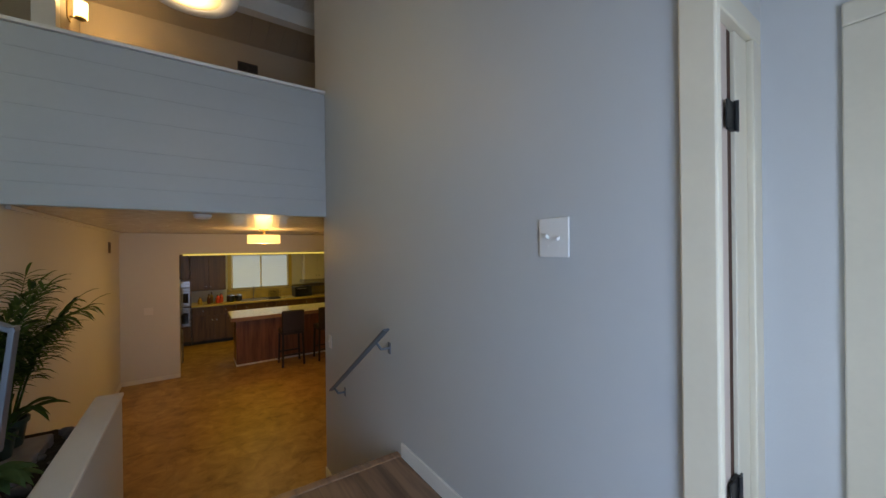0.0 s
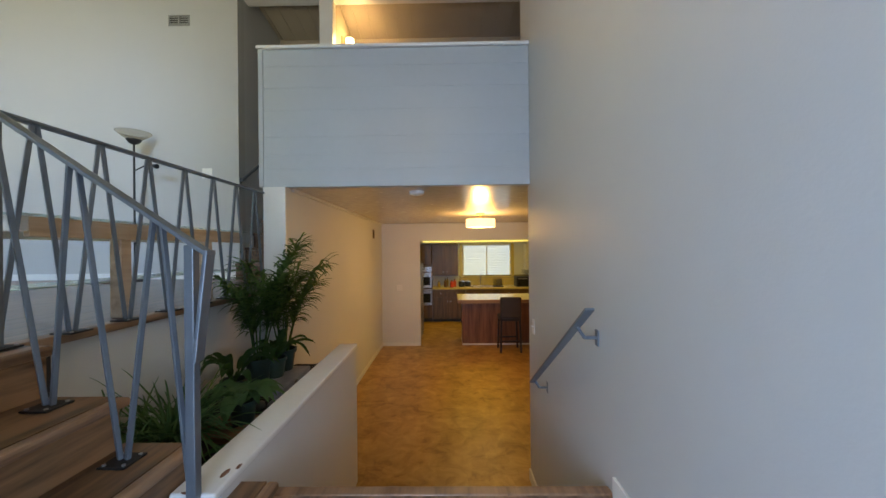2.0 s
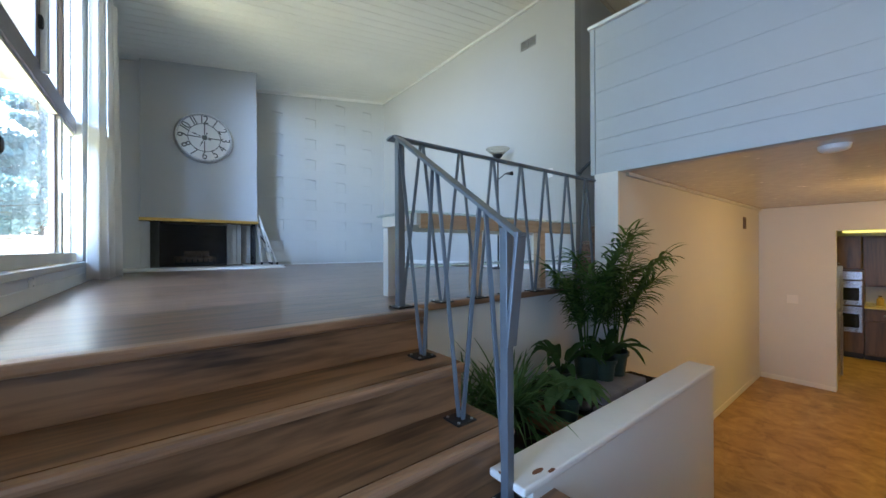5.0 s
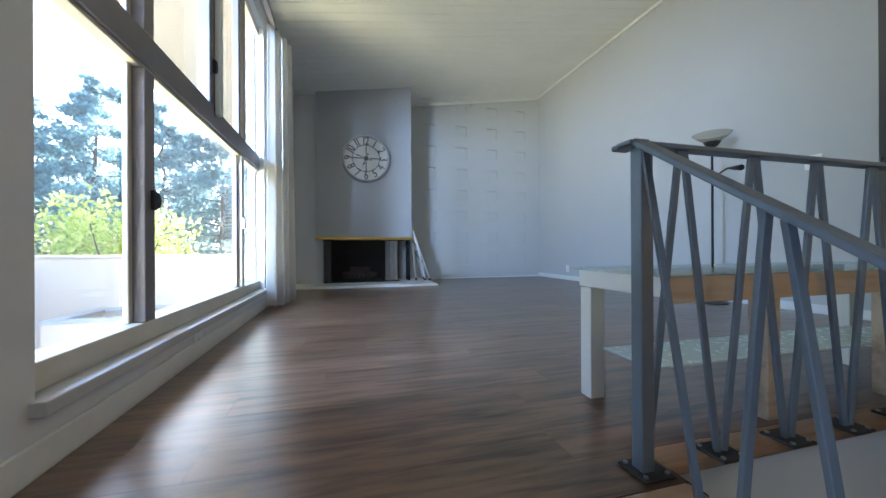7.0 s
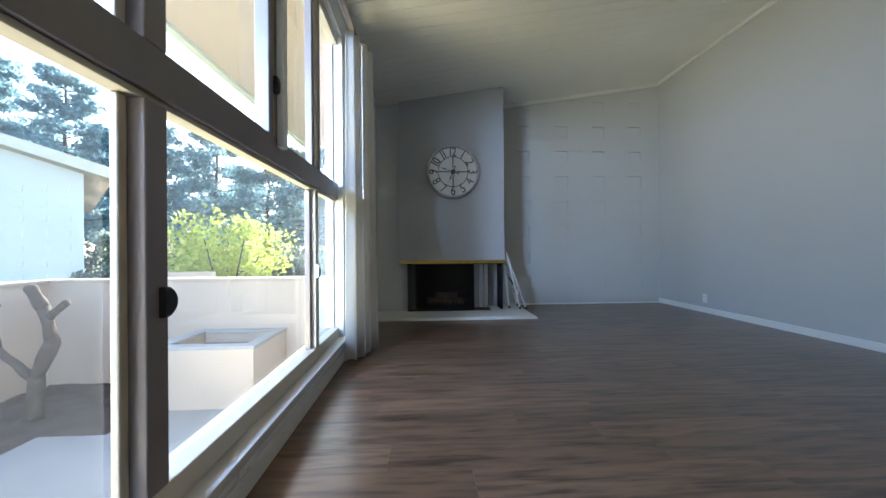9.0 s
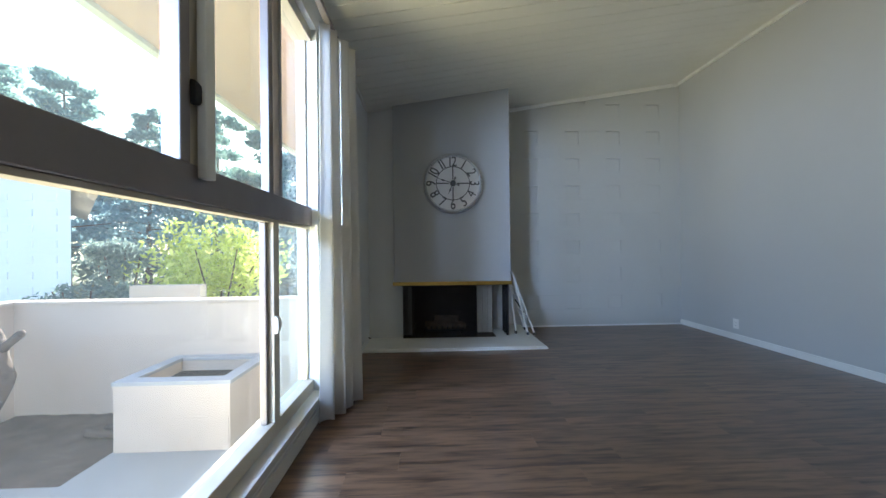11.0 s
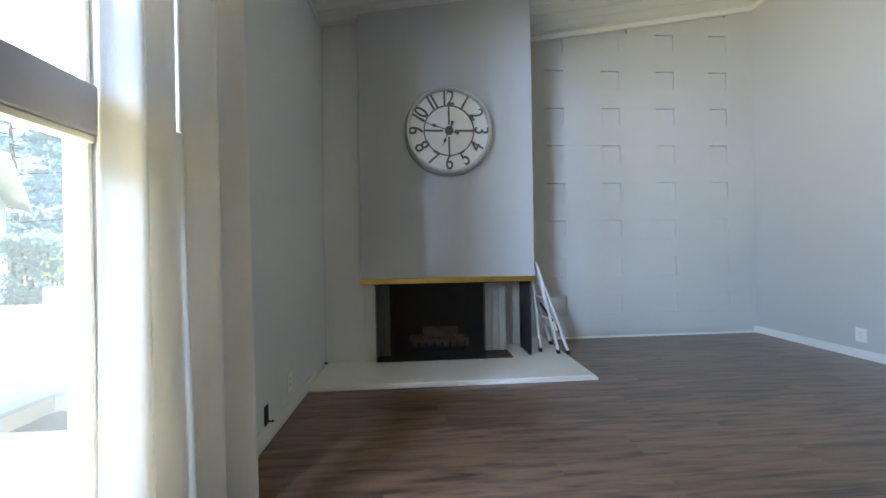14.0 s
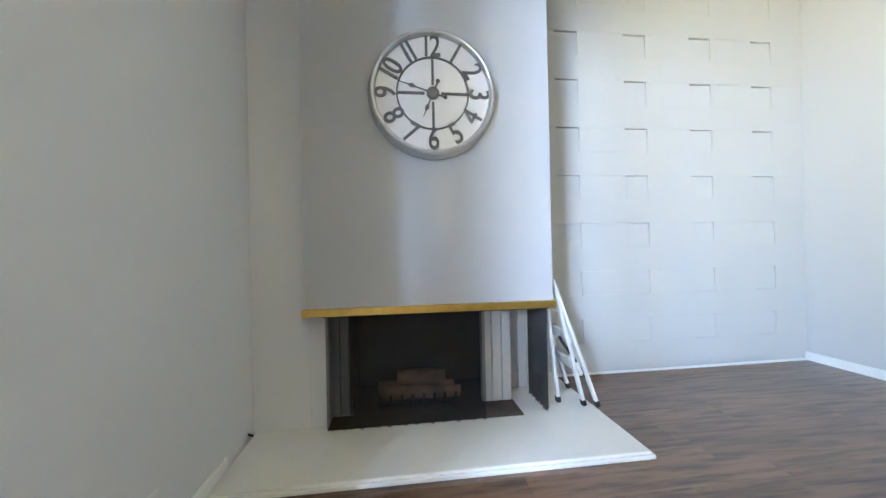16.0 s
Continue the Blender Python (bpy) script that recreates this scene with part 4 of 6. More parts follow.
pend = thing("pendant_lamp", "round white-rimmed pendant lamp with amber diffuser over the landing", "pendant lamp", (0.02, 2.15, 2.45))
b = bmesh.new()
lathe(b, (0.02, 2.15, 2.46), ((0.127, 0.004), (0.195, 0.008), (0.205, 0.04), (0.19, 0.055), (0.127, 0.016)), 48, close=False)
part("rim", b, mat("frosted_white_glass", (0.74, 0.66, 0.58), 0.35, noise_scale=4, amount=0.03), pend, "frosted white rim", smooth=True)
b = bmesh.new()
lathe(b, (0.02, 2.15, 2.45), ((0.05, 0.0), (0.09, 0.004), (0.128, 0.016), (0.128, 0.024)), 48)
part("diffuser", b, glow("pendant_amber", (1.0, 0.55, 0.13), 0.31), pend, "glowing amber diffuser", smooth=True).visible_shadow = False
b = bmesh.new()
rod(b, (0.02, 2.15, 2.47), (0.02, 2.15, roof(2.15)), 0.006)
lathe(b, (0.02, 2.15, roof(2.15) - 0.03), ((0.06, 0), (0.065, 0.03)), 24)
part("cord", b, M_WHITE, pend)

# ---- small fixtures ----
M_PLASTIC = mat("white_plastic", (0.78, 0.77, 0.74), 0.35, noise_scale=5, amount=0.03)


def wall_plate(name, label, category, c, n, w, h, toggles=0, slots=0, material=None):
    """A switch or outlet plate at c on a wall whose normal is n."""
    ob = thing(name, label, category, c)
    n = Vector(n)
    u = Vector((-n.y, n.x, 0))
    rot = Matrix(((u.x, 0, n.x, c[0]), (u.y, 0, n.y, c[1]), (0, 1, 0, c[2]), (0, 0, 0, 1)))
    b = bmesh.new()
    bx(b, -w / 2, w / 2, -h / 2, h / 2, 0.0005, 0.007, bevel=0.003)
    bmesh.ops.transform(b, matrix=rot, verts=b.verts)
    part("plate", b, material or M_PLASTIC, ob)
    for k in range(toggles):
        x = (k - (toggles - 1) / 2) * 0.046
        b = bmesh.new()
        bar(b, (x, 0, 0.005), (x, 0.008 * (-1) ** k, 0.022), 0.009, 0.012, side=(0, 1, 0), bevel=0.002)
        bmesh.ops.transform(b, matrix=rot, verts=b.verts)
        part("toggle", b, M_PLASTIC, ob)
        for y in (0.03, -0.03):
            b = bmesh.new()
            rod(b, (x, y, 0.006), (x, y, 0.008), 0.003, n=8)
            bmesh.ops.transform(b, matrix=rot, verts=b.verts)
            part("screw", b, M_PLASTIC, ob)
    for k in range(slots):
        y = (k - (slots - 1) / 2) * 0.04
        b = bmesh.new()
        lathe(b, (0, y, 0.0065), ((0.016, 0), (0.016, 0.002)), 16)
        bmesh.ops.transform(b, matrix=rot, verts=b.verts)
        so = part("socket", b, M_PLASTIC, ob)
        b = bmesh.new()
        bx(b, -0.007, -0.005, y - 0.004, y + 0.005, 0.0082, 0.0092)
        bx(b, 0.005, 0.007, y - 0.004, y + 0.005, 0.0082, 0.0092)
        bmesh.ops.transform(b, matrix=rot, verts=b.verts)
        part("slot", b, M_BLACK, so)
    return ob


wall_plate("light_switch", "white double light switch on the grey stair wall", "light switch", (1.064, 0.94, 1.303), (-1, 0, 0), 0.125, 0.137, toggles=2)
wall_plate("light_switch", "white single light switch near the foot of the stairs", "light switch", (1.064, 3.49, 0.413), (-1, 0, 0), 0.075, 0.12, toggles=1)
wall_plate("light_switch", "white double switch plate on the living room wall", "light switch", (-2.535, 4.885, 2.0), (0, -1, 0), 0.12, 0.12, toggles=2)
wall_plate("light_switch", "white switch plate on the kitchen partition", "light switch", (-0.62, 7.929, 0.27), (0, -1, 0), 0.12, 0.12, toggles=2)
wall_plate("wall_outlet", "white wall outlet under the window", "outlet", (-2.59, 0.301, 0.832), (0, 1, 0), 0.115, 0.075, slots=2)
wall_plate("wall_outlet", "white wall outlet on the grey side wall", "outlet", (-5.46, 0.301, 0.92), (0, 1, 0), 0.08, 0.12, slots=2)
wall_plate("wall_outlet", "white wall outlet on the light wall", "outlet", (-6.02, 4.885, 0.92), (0, -1, 0), 0.08, 0.12, slots=2)
jack = wall_plate("cable_outlet", "bare cable outlet box low on the grey wall", "outlet", (-5.12, 0.301, 0.87), (0, 1, 0), 0.045, 0.10, material=M_BLACK)
q = bmesh.new()
rod(q, (-5.12, 0.308, 0.84), (-5.14, 0.33, 0.825), 0.004)
rod(q, (-5.14, 0.33, 0.825), (-5.17, 0.318, 0.82), 0.004)
part("cable", q, M_BLACK, jack)
q = bmesh.new()
rod(q, (-6.28, 0.3005, 0.775), (-6.27, 0.33, 0.77), 0.007)
solid("gas_valve", q, M_BLACK, "small dark gas valve stub beside the hearth", "valve", kind="thing")


def wall_vent(c, n, w, h, material, label):
    ob = thing("wall_vent", label, "vent", c)
    n = Vector(n)
    u = Vector((-n.y, n.x, 0))
    rot = Matrix(((u.x, 0, n.x, c[0]), (u.y, 0, n.y, c[1]), (0, 1, 0, c[2]), (0, 0, 0, 1)))
    b = bmesh.new()
    for a in ((-w / 2, w / 2, h / 2 - 0.015, h / 2), (-w / 2, w / 2, -h / 2, -h / 2 + 0.015), (-w / 2, -w / 2 + 0.015, -h / 2 + 0.0151, h / 2 - 0.0151), (w / 2 - 0.015, w / 2, -h / 2 + 0.0151, h / 2 - 0.0151), (-0.008, 0.008, -h / 2 + 0.0151, h / 2 - 0.0151)):
        bx(b, *a, 0.0005, 0.012, bevel=0.002)
    bmesh.ops.transform(b, matrix=rot, verts=b.verts)
    part("frame", b, material, ob)
    k = int(h / 0.022)
    for i in range(1, k):
        y = -h / 2 + h * i / k
        b = bmesh.new()
        bar(b, (-w / 2 + 0.012, y, 0.006), (w / 2 - 0.012, y, 0.006), 0.002, 0.013, side=(0, 1, 0.8))
        bmesh.ops.transform(b, matrix=rot, verts=b.verts)
        part("slat", b, material, ob)
    b = bmesh.new()
    bx(b, -w / 2 + 0.01, w / 2 - 0.01, -h / 2 + 0.01, h / 2 - 0.01, 0.0002, 0.001)
    bmesh.ops.transform(b, matrix=rot, verts=b.verts)
    part("backing", b, M_BLACK, ob)
    return ob


M_VENTG = mat("grey_vent", (0.30, 0.30, 0.29), 0.5, 0.2, noise_scale=6, amount=0.1)
wall_vent((-2.86, 4.885, 3.86), (0, -1, 0), 0.26, 0.13, M_VENTG, "grey metal air vent high on the light wall")
wall_vent((0.69, 5.999, 3.92), (0, -1, 0), 0.26, 0.13, mat("dark_vent", (0.05, 0.045, 0.04), 0.5), "dark metal air vent on the loft wall")
wall_vent((-0.984, 7.1, 1.34), (1, 0, 0), 0.12, 0.16, mat("brown_vent", (0.12, 0.08, 0.05), 0.5), "small brown vent on the dining wall")
smoke = thing("smoke_detector", "white round smoke detector on the low ceiling", "smoke detector", (0.09, 3.9, 1.589))
b = bmesh.new()
lathe(b, (0.09, 3.9, 1.555), ((0.05, 0), (0.065, 0.01), (0.07, 0.034)), 32)
part("body", b, M_PLASTIC, smoke)
b = bmesh.new()
lathe(b, (0.09, 3.9, 1.550), ((0.02, 0), (0.024, 0.005)), 20)
part("button", b, M_WHITE, smoke)

# trims
solid("baseboard_living", boxes((-7.0, -2.16, 4.870, 4.885, LIV, LIV + 0.075), bevel=0.003), M_WHITE, "white baseboard of the living room", "baseboard")
solid("baseboard_block", boxes((-6.9825, -6.970, 2.44, 4.868, LIV, LIV + 0.02), bevel=0.002), M_WHITE, "thin white strip at the block wall", "baseboard")
solid("baseboard_landing", boxes((1.050, 1.064, 0.56, 2.085, 0.0, 0.085), bevel=0.003), M_WHITE, "white baseboard of the landing", "baseboard")
solid("baseboard_dining", boxes((-0.984, -0.972, 3.66, 7.91, LOW, LOW + 0.07), (-0.965, -0.2, 7.915, 7.929, LOW, LOW + 0.07), (1.05, 1.064, 3.34, 3.655, LOW, LOW + 0.09), bevel=0.003), M_WHITE, "white baseboard of the lower level", "baseboard")
solid("trim_dining", boxes((-0.984, -0.955, 3.67, 7.92, 1.56, 1.588), bevel=0.004), M_WALL, "painted corner moulding", "trim")
b = bmesh.new()
for y0, y1, x0, x1 in ((4.85, 4.884, -6.99, -2.16),):
    vs = bx(b, x0, x1, y0, y1, roof(4.86) - 0.04, roof(4.86) - 0.004)
b2 = bx(b, -6.982, -6.955, 2.13, 4.848, 4.0, 4.05)
for v in b2:
    v.co.z = roof(v.co.y) - (0.055 if v.co.z < 4.02 else 0.004)
b2 = bx(b, -6.2, -1.4, 0.301, 0.325, 3.6, 3.64)
for v in b2:
    v.co.z = roof(0.31) - (0.04 if v.co.z < 3.62 else 0.004)
solid("trim_ceiling", b, M_WHITE, "white moulding along the ceiling", "trim")

# hall doorways
door_1 = thing("door_1", "open cream door frame with dark hinges off the landing", "door", (1.6, 0.55, 0.0), kind="structure")
part("casing", box_of(1.050, 1.082, 0.458, 0.542, 0.0, 2.9, bevel=0.006), M_CREAM, door_1)
part("door_edge", box_of(1.44, 1.499, 0.575, 0.599, 0.0, 1.998), mat("door_edge_paint", (0.60, 0.48, 0.40), 0.5), door_1)
part("jamb", box_of(1.542, 1.66, 0.565, 0.599, 0.0, 1.998, bevel=0.004), M_CREAM, door_1)
part("casing", box_of(1.662, 1.745, 0.545, 0.599, 0.0, 1.999, bevel=0.006), M_CREAM, door_1)
part("casing", box_of(1.21, 1.745, 0.545, 0.599, 2.0, 2.085, bevel=0.006), M_CREAM, door_1)
part("stop", box_of(1.746, 1.80, 0.572, 0.599, 0.0, 2.085, bevel=0.004), M_CREAM, door_1)
# Solid dark strip that stands for the shade between door edge and jamb.
part("gap", box_of(1.50, 1.541, 0.578, 0.599, 0.0, 1.998), mat("gap_shade_brown", (0.07, 0.03, 0.015), 0.8), door_1, "dark strip for the shade in the gap by the door edge")
for hz in (1.70, 0.445):
    q = bmesh.new()
    bx(q, 1.452, 1.562, 0.560, 0.5645, hz - 0.045, hz + 0.045)
    rod(q, (1.52, 0.556, hz - 0.05), (1.52, 0.556, hz + 0.05), 0.008)
    bx(q, 1.485, 1.54, 0.5646, 0.574, hz - 0.045, hz + 0.045)
    part("hinge", q, M_BLACK, door_1, "dark bronze hinge")
door_2 = thing("door_2", "closed cream door with casing at the end of the hall", "door", (1.96, -0.1, 0.0), kind="structure")
part("casing", box_of(1.945, 1.969, 0.245, 0.372, 0.0, 2.045, bevel=0.006), M_CREAM, door_2)
part("casing", box_of(1.945, 1.969, -0.60, 0.372, 2.046, 2.13, bevel=0.006), M_CREAM, door_2)
part("casing", box_of(1.945, 1.969, -0.69, -0.601, 0.0, 2.13, bevel=0.006), M_CREAM, door_2)
part("leaf", box_of(1.955, 1.968, -0.60, 0.24, 0.008, 2.025, bevel=0.003), M_CREAM, door_2)
# Black strip in place of the shaded slit over the leaf.
part("gap", box_of(1.962, 1.9685, -0.60, 0.244, 2.026, 2.045), M_BLACK, door_2, "dark strip for the shade in the gap above the door")
q = bmesh.new()
rod(q, (1.955, -0.52, 0.95), (1.90, -0.52, 0.95), 0.012)
bmesh.ops.create_uvsphere(q, u_segments=16, v_segments=10, radius=0.028, matrix=Matrix.Translation((1.885, -0.52, 0.95)))
part("door_handle", q, mat("warm_brass", (0.45, 0.33, 0.16), 0.35, 0.8), door_2)
# glazed front door
door_3 = thing("door_3", "glazed front door in a white frame", "door", (0.35, -1.38, 0.0), kind="structure")
for a in ((-0.149, -0.06, 0.0, 2.099), (0.76, 0.849, 0.0, 2.099), (-0.059, 0.759, 2.0, 2.099), (-0.059, 0.759, 0.0, 0.12)):
    part("frame", box_of(a[0], a[1], -1.41, -1.35, a[2] + 0.001, a[3], bevel=0.004), M_WHITE, door_3)
p = part("pane", box_of(-0.058, 0.758, -1.385, -1.38, 0.121, 1.999), M_CLEAR, door_3)
p.visible_shadow = False

# ---- block wall pieces ----
PIECE = {}


def piece(key, dims, bevel, material, parent, loc, name):
    if key not in PIECE:
        b = bmesh.new()
        w, d, h = dims
        bx(b, -w / 2, w / 2, -d / 2, d / 2, -h / 2, h / 2)
        if bevel:
            top = [e for e in b.edges if all(v.co.x > 0 for v in e.verts)] if bevel[1] == "x" else [e for e in b.edges if all(v.co.z > 0 for v in e.verts)]
            bmesh.ops.bevel(b, geom=top, offset=bevel[0], segments=1, affect="EDGES")
        PIECE[key] = mesh_of(name, b, material)
    ob = new(name, PIECE[key])
    ob.location = loc
    ob.parent = parent
    return ob


COLS = (2.50, 3.125, 3.75, 4.365)
z = 0.775
course = 0
while z < 4.30:
    zc = z + 0.102
    lift = course % 2 == 0
    edges = [2.125]
    for c in COLS:
        edges += [c, c + 0.205] if not lift else [c - 0.1, c + 0.305]
    edges.append(4.884)
    for a, c in zip(edges, edges[1:]):
        if c - a < 0.03 or roof(a) < z + 0.06:
            continue
        recessed = (not lift) and any(abs(a - q) < 1e-6 for q in COLS)
        l = round(c - a, 3)
        hgt = 0.2035 if z + 0.21 < roof(a) else round(min(0.2035, roof(a) - z), 3)
        tipped = recessed and a > 3
        gap = 0.006 if tipped else 0.0002
        if recessed:
            ob = piece(("block", l, hgt, tipped), (0.02, l - gap, hgt - 0.004), None, M_BLOCK, wall_block, (-7.006, (a + c + gap - 0.0002) / 2, z + hgt / 2 - 0.002), "block")
            ob.rotation_euler = (0, -0.05, -0.07 if tipped else 0)
        else:
            piece(("block", l, hgt, tipped), (0.034, l - gap, hgt - 0.0002), None, M_BLOCK, wall_block, (-7.0, (a + c) / 2, z + hgt / 2), "block")
    z += 0.204
    course += 1

# ---- kitchen ----
M_CAB = wood("dark_cabinet_wood", (0.045, 0.022, 0.008), (0.13, 0.068, 0.024), 2, 0.35, vary=0.1)
M_ISL = wood("reddish_panel_wood", (0.09, 0.03, 0.013), (0.21, 0.085, 0.038), 2, 0.35, vary=0.05)
M_YEL = mat("yellow_counter_tile", (0.55, 0.43, 0.12), 0.3, noise_scale=5, amount=0.1)
M_TILE = mat("yellow_wall_tile", (0.52, 0.40, 0.13), 0.25, noise_scale=5, amount=0.1, vary=0.08)
M_STEEL = mat("stainless_steel", (0.42, 0.42, 0.43), 0.28, 0.9, noise_scale=6, amount=0.08)
M_BLKGL = mat("black_oven_glass", (0.012, 0.012, 0.014), 0.12)
M_LIN = mat("white_laminate", (0.70, 0.66, 0.60), 0.3, noise_scale=4, amount=0.05)


def cabinet(x0, x1, y0, y1, z0, z1, doors, drawer, label, material=None):
    cab = thing("cabinet", label, "cabinet", ((x0 + x1) / 2, (y0 + y1) / 2, z0), group="kitchen cabinets")
    m = material or M_CAB
    part("body", box_of(x0, x1, y0 + 0.02, y1, z0, z1), m, cab)
    w = (x1 - x0) / doors
    top = z1 - (0.2 if drawer else 0.0)
    for i in range(doors):
        a, b_ = x0 + w * i + 0.006, x0 + w * (i + 1) - 0.006
        d = part("door", box_of(a, b_, y0, y0 + 0.019, z0 + 0.03, top - 0.012, bevel=0.004), m, cab)
        hx = b_ - 0.04 if i % 2 == 0 else a + 0.04
        hz = z0 + 0.1 if not drawer else top - 0.12
        q = bmesh.new()
        bmesh.ops.create_uvsphere(q, u_segments=12, v_segments=8, radius=0.016, matrix=Matrix.Translation((hx, y0 - 0.014, hz)))
        part("handle", q, M_STEEL, d, "bright metal knob")
        if drawer:
            d = part("drawer", box_of(a, b_, y0, y0 + 0.019, top, z1 - 0.012, bevel=0.004), m, cab)
            q = bmesh.new()
            bmesh.ops.create_uvsphere(q, u_segments=12, v_segments=8, radius=0.016, matrix=Matrix.Translation(((a + b_) / 2, y0 - 0.014, top + 0.1)))
            part("handle", q, M_STEEL, d, "bright metal knob")
    return cab


cabinet(-0.05, 0.85, 10.32, 10.93, LOW + 0.08, -0.045, 2, True, "dark brown wooden base cabinet with a drawer row")
cabinet(0.86, 1.76, 10.32, 10.93, LOW + 0.08, -0.045, 2, True, "dark brown wooden sink cabinet")
cabinet(1.77, 3.28, 10.32, 10.93, LOW + 0.08, -0.045, 3, True, "dark brown wooden base cabinet beside the stove")
solid("trim_kitchen_plinth", boxes((-0.05, 3.28, 10.38, 10.9, LOW, LOW + 0.079)), M_BLACK, "dark cabinet plinth", "plinth")
cabinet(-0.07, 0.66, 10.62, 10.94, 0.31, 1.20, 2, False, "dark brown wooden wall cabinet")
cabinet(-0.70, -0.08, 10.32, 10.94, 0.62, 1.20, 2, False, "dark brown wooden cabinet over the ovens")
cabinet(2.55, 3.28, 10.62, 10.94, 0.45, 1.20, 2, False, "white wall cabinet beside the window", M_LIN)
counter = solid("kitchen_counter", boxes((-0.05, 3.29, 10.29, 10.94, -0.044, 0.0), bevel=0.006), M_YEL, "yellow tiled kitchen counter", "counter", kind="thing")
oven = thing("wall_oven", "steel double wall oven with black glass doors", "oven", (-0.22, 10.5, LOW))
part("body", box_of(-0.40, -0.056, 10.33, 10.93, LOW + 0.10, 0.61), M_CAB, oven)
part("panel", box_of(-0.385, -0.07, 10.312, 10.329, 0.44, 0.58, bevel=0.004), M_STEEL, oven)
for z0, z1 in ((0.0, 0.42), (-0.47, -0.03)):
    d = part("oven_door", box_of(-0.385, -0.07, 10.305, 10.329, z0, z1, bevel=0.005), M_STEEL, oven)
    part("oven_window", box_of(-0.35, -0.105, 10.299, 10.304, z0 + 0.08, z1 - 0.12), M_BLKGL, d)
    q = bmesh.new()
    rod(q, (-0.37, 10.27, z1 - 0.05), (-0.085, 10.27, z1 - 0.05), 0.01)
    rod(q, (-0.35, 10.27, z1 - 0.05), (-0.35, 10.305, z1 - 0.05), 0.007)
    rod(q, (-0.105, 10.27, z1 - 0.05), (-0.105, 10.305, z1 - 0.05), 0.007)
    part("handle", q, M_STEEL, d)
part("plinth", box_of(-0.39, -0.06, 10.36, 10.9, LOW, LOW + 0.099), M_BLACK, oven)
fridge = thing("refrigerator", "stainless steel refrigerator behind the partition", "refrigerator", (-0.6, 8.6, LOW))
part("body", box_of(-0.98, -0.27, 8.12, 8.98, LOW + 0.02, 0.74, bevel=0.01), mat("grey_fridge_side", (0.2, 0.2, 0.2), 0.5), fridge)
for z0, z1 in ((LOW + 0.05, -0.02), (0.0, 0.73)):
    d = part("fridge_door", box_of(-0.268, -0.205, 8.125, 8.975, z0, z1, bevel=0.012), M_STEEL, fridge)
    q = bmesh.new()
    rod(q, (-0.17, 8.2, z0 + 0.12), (-0.17, 8.2, z1 - 0.12), 0.012)
    rod(q, (-0.17, 8.2, z0 + 0.14), (-0.205, 8.2, z0 + 0.14), 0.008)
    rod(q, (-0.17, 8.2, z1 - 0.14), (-0.205, 8.2, z1 - 0.14), 0.008)
    part("handle", q, M_STEEL, d)
for sy in (8.2, 8.9):
    part("foot", box_of(-0.95, -0.3, sy - 0.03, sy + 0.03, LOW, LOW + 0.019), M_BLACK, fridge)
# splash tiles
splash = solid("wall_splash", boxes((0.70, 3.28, 10.940, 10.949, 0.001, 0.30)), mat("grey_grout", (0.3, 0.26, 0.16), 0.8), "yellow tiled splashback", "wall")
for i in range(23):
    for j in range(2):
        xx = 0.76 + 0.11 * i
        zz = 0.055 + 0.11 * j
        if xx < 3.25:
            piece("tile", (0.105, 0.006, 0.105), None, M_TILE, splash, (xx, 10.937, zz), "tile")
# window with blind
window_2 = thing("window_2", "white kitchen window with a pleated blind", "window", (1.5, 10.95, 0.25), kind="structure")
for a in ((0.801, 0.84, 0.251, 1.189), (2.16, 2.199, 0.251, 1.189), (0.841, 2.159, 0.251, 0.29), (0.841, 2.159, 1.15, 1.189), (1.48, 1.52, 0.291, 1.149)):
    part("frame", box_of(a[0], a[1], 10.96, 11.02, a[2], a[3], bevel=0.003), M_WHITE, window_2)
# Slats emit faintly to stand for the daylight behind them.
M_BLIND = glow("daylit_blind", (0.72, 0.86, 1.0), 0.06, (0.55, 0.6, 0.66))
for k in range(18):
    zz = 0.30 + 0.0475 * k
    for x0, x1 in ((0.842, 1.478), (1.522, 2.158)):
        q = bmesh.new()
        bar(q, (x0, 10.985, zz + 0.022), (x1, 10.985, zz + 0.022), 0.003, 0.044, side=(0, 0.25, 1))
        part("blind_slat", q, M_BLIND, window_2)
part("sill", box_of(0.76, 2.24, 10.90, 10.939, 0.235, 0.26, bevel=0.003), M_YEL, window_2)
part("trim", boxes((0.72, 0.80, 10.93, 10.949, 0.261, 1.2), (2.2, 2.28, 10.93, 10.949, 0.261, 1.2)), M_YEL, window_2, "yellowish window casing")
# sink and tap
sink = thing("sink", "steel kitchen sink under the window with a tall tap", "sink", (1.3, 10.6, 0.0))
part("basin", boxes((0.98, 1.62, 10.42, 10.45, 0.0, 0.012), (0.98, 1.62, 10.80, 10.83, 0.0, 0.012), (0.98, 1.01, 10.451, 10.799, 0.0, 0.012), (1.59, 1.62, 10.451, 10.799, 0.0, 0.012), (1.011, 1.589, 10.451, 10.799, 0.0005, 0.003)), M_STEEL, sink)
q = bmesh.new()
rod(q, (1.3, 10.86, 0.0), (1.3, 10.86, 0.26), 0.014)
for k in range(8):
    a0, a1 = math.pi * k / 8, math.pi * (k + 1) / 8
    rod(q, (1.3, 10.78 + 0.08 * math.cos(a0), 0.26 + 0.08 * math.sin(a0)), (1.3, 10.78 + 0.08 * math.cos(a1), 0.26 + 0.08 * math.sin(a1)), 0.012)
rod(q, (1.3, 10.70, 0.26), (1.3, 10.70, 0.18), 0.014)
part("tap", q, M_STEEL, sink, "tall curved steel tap")
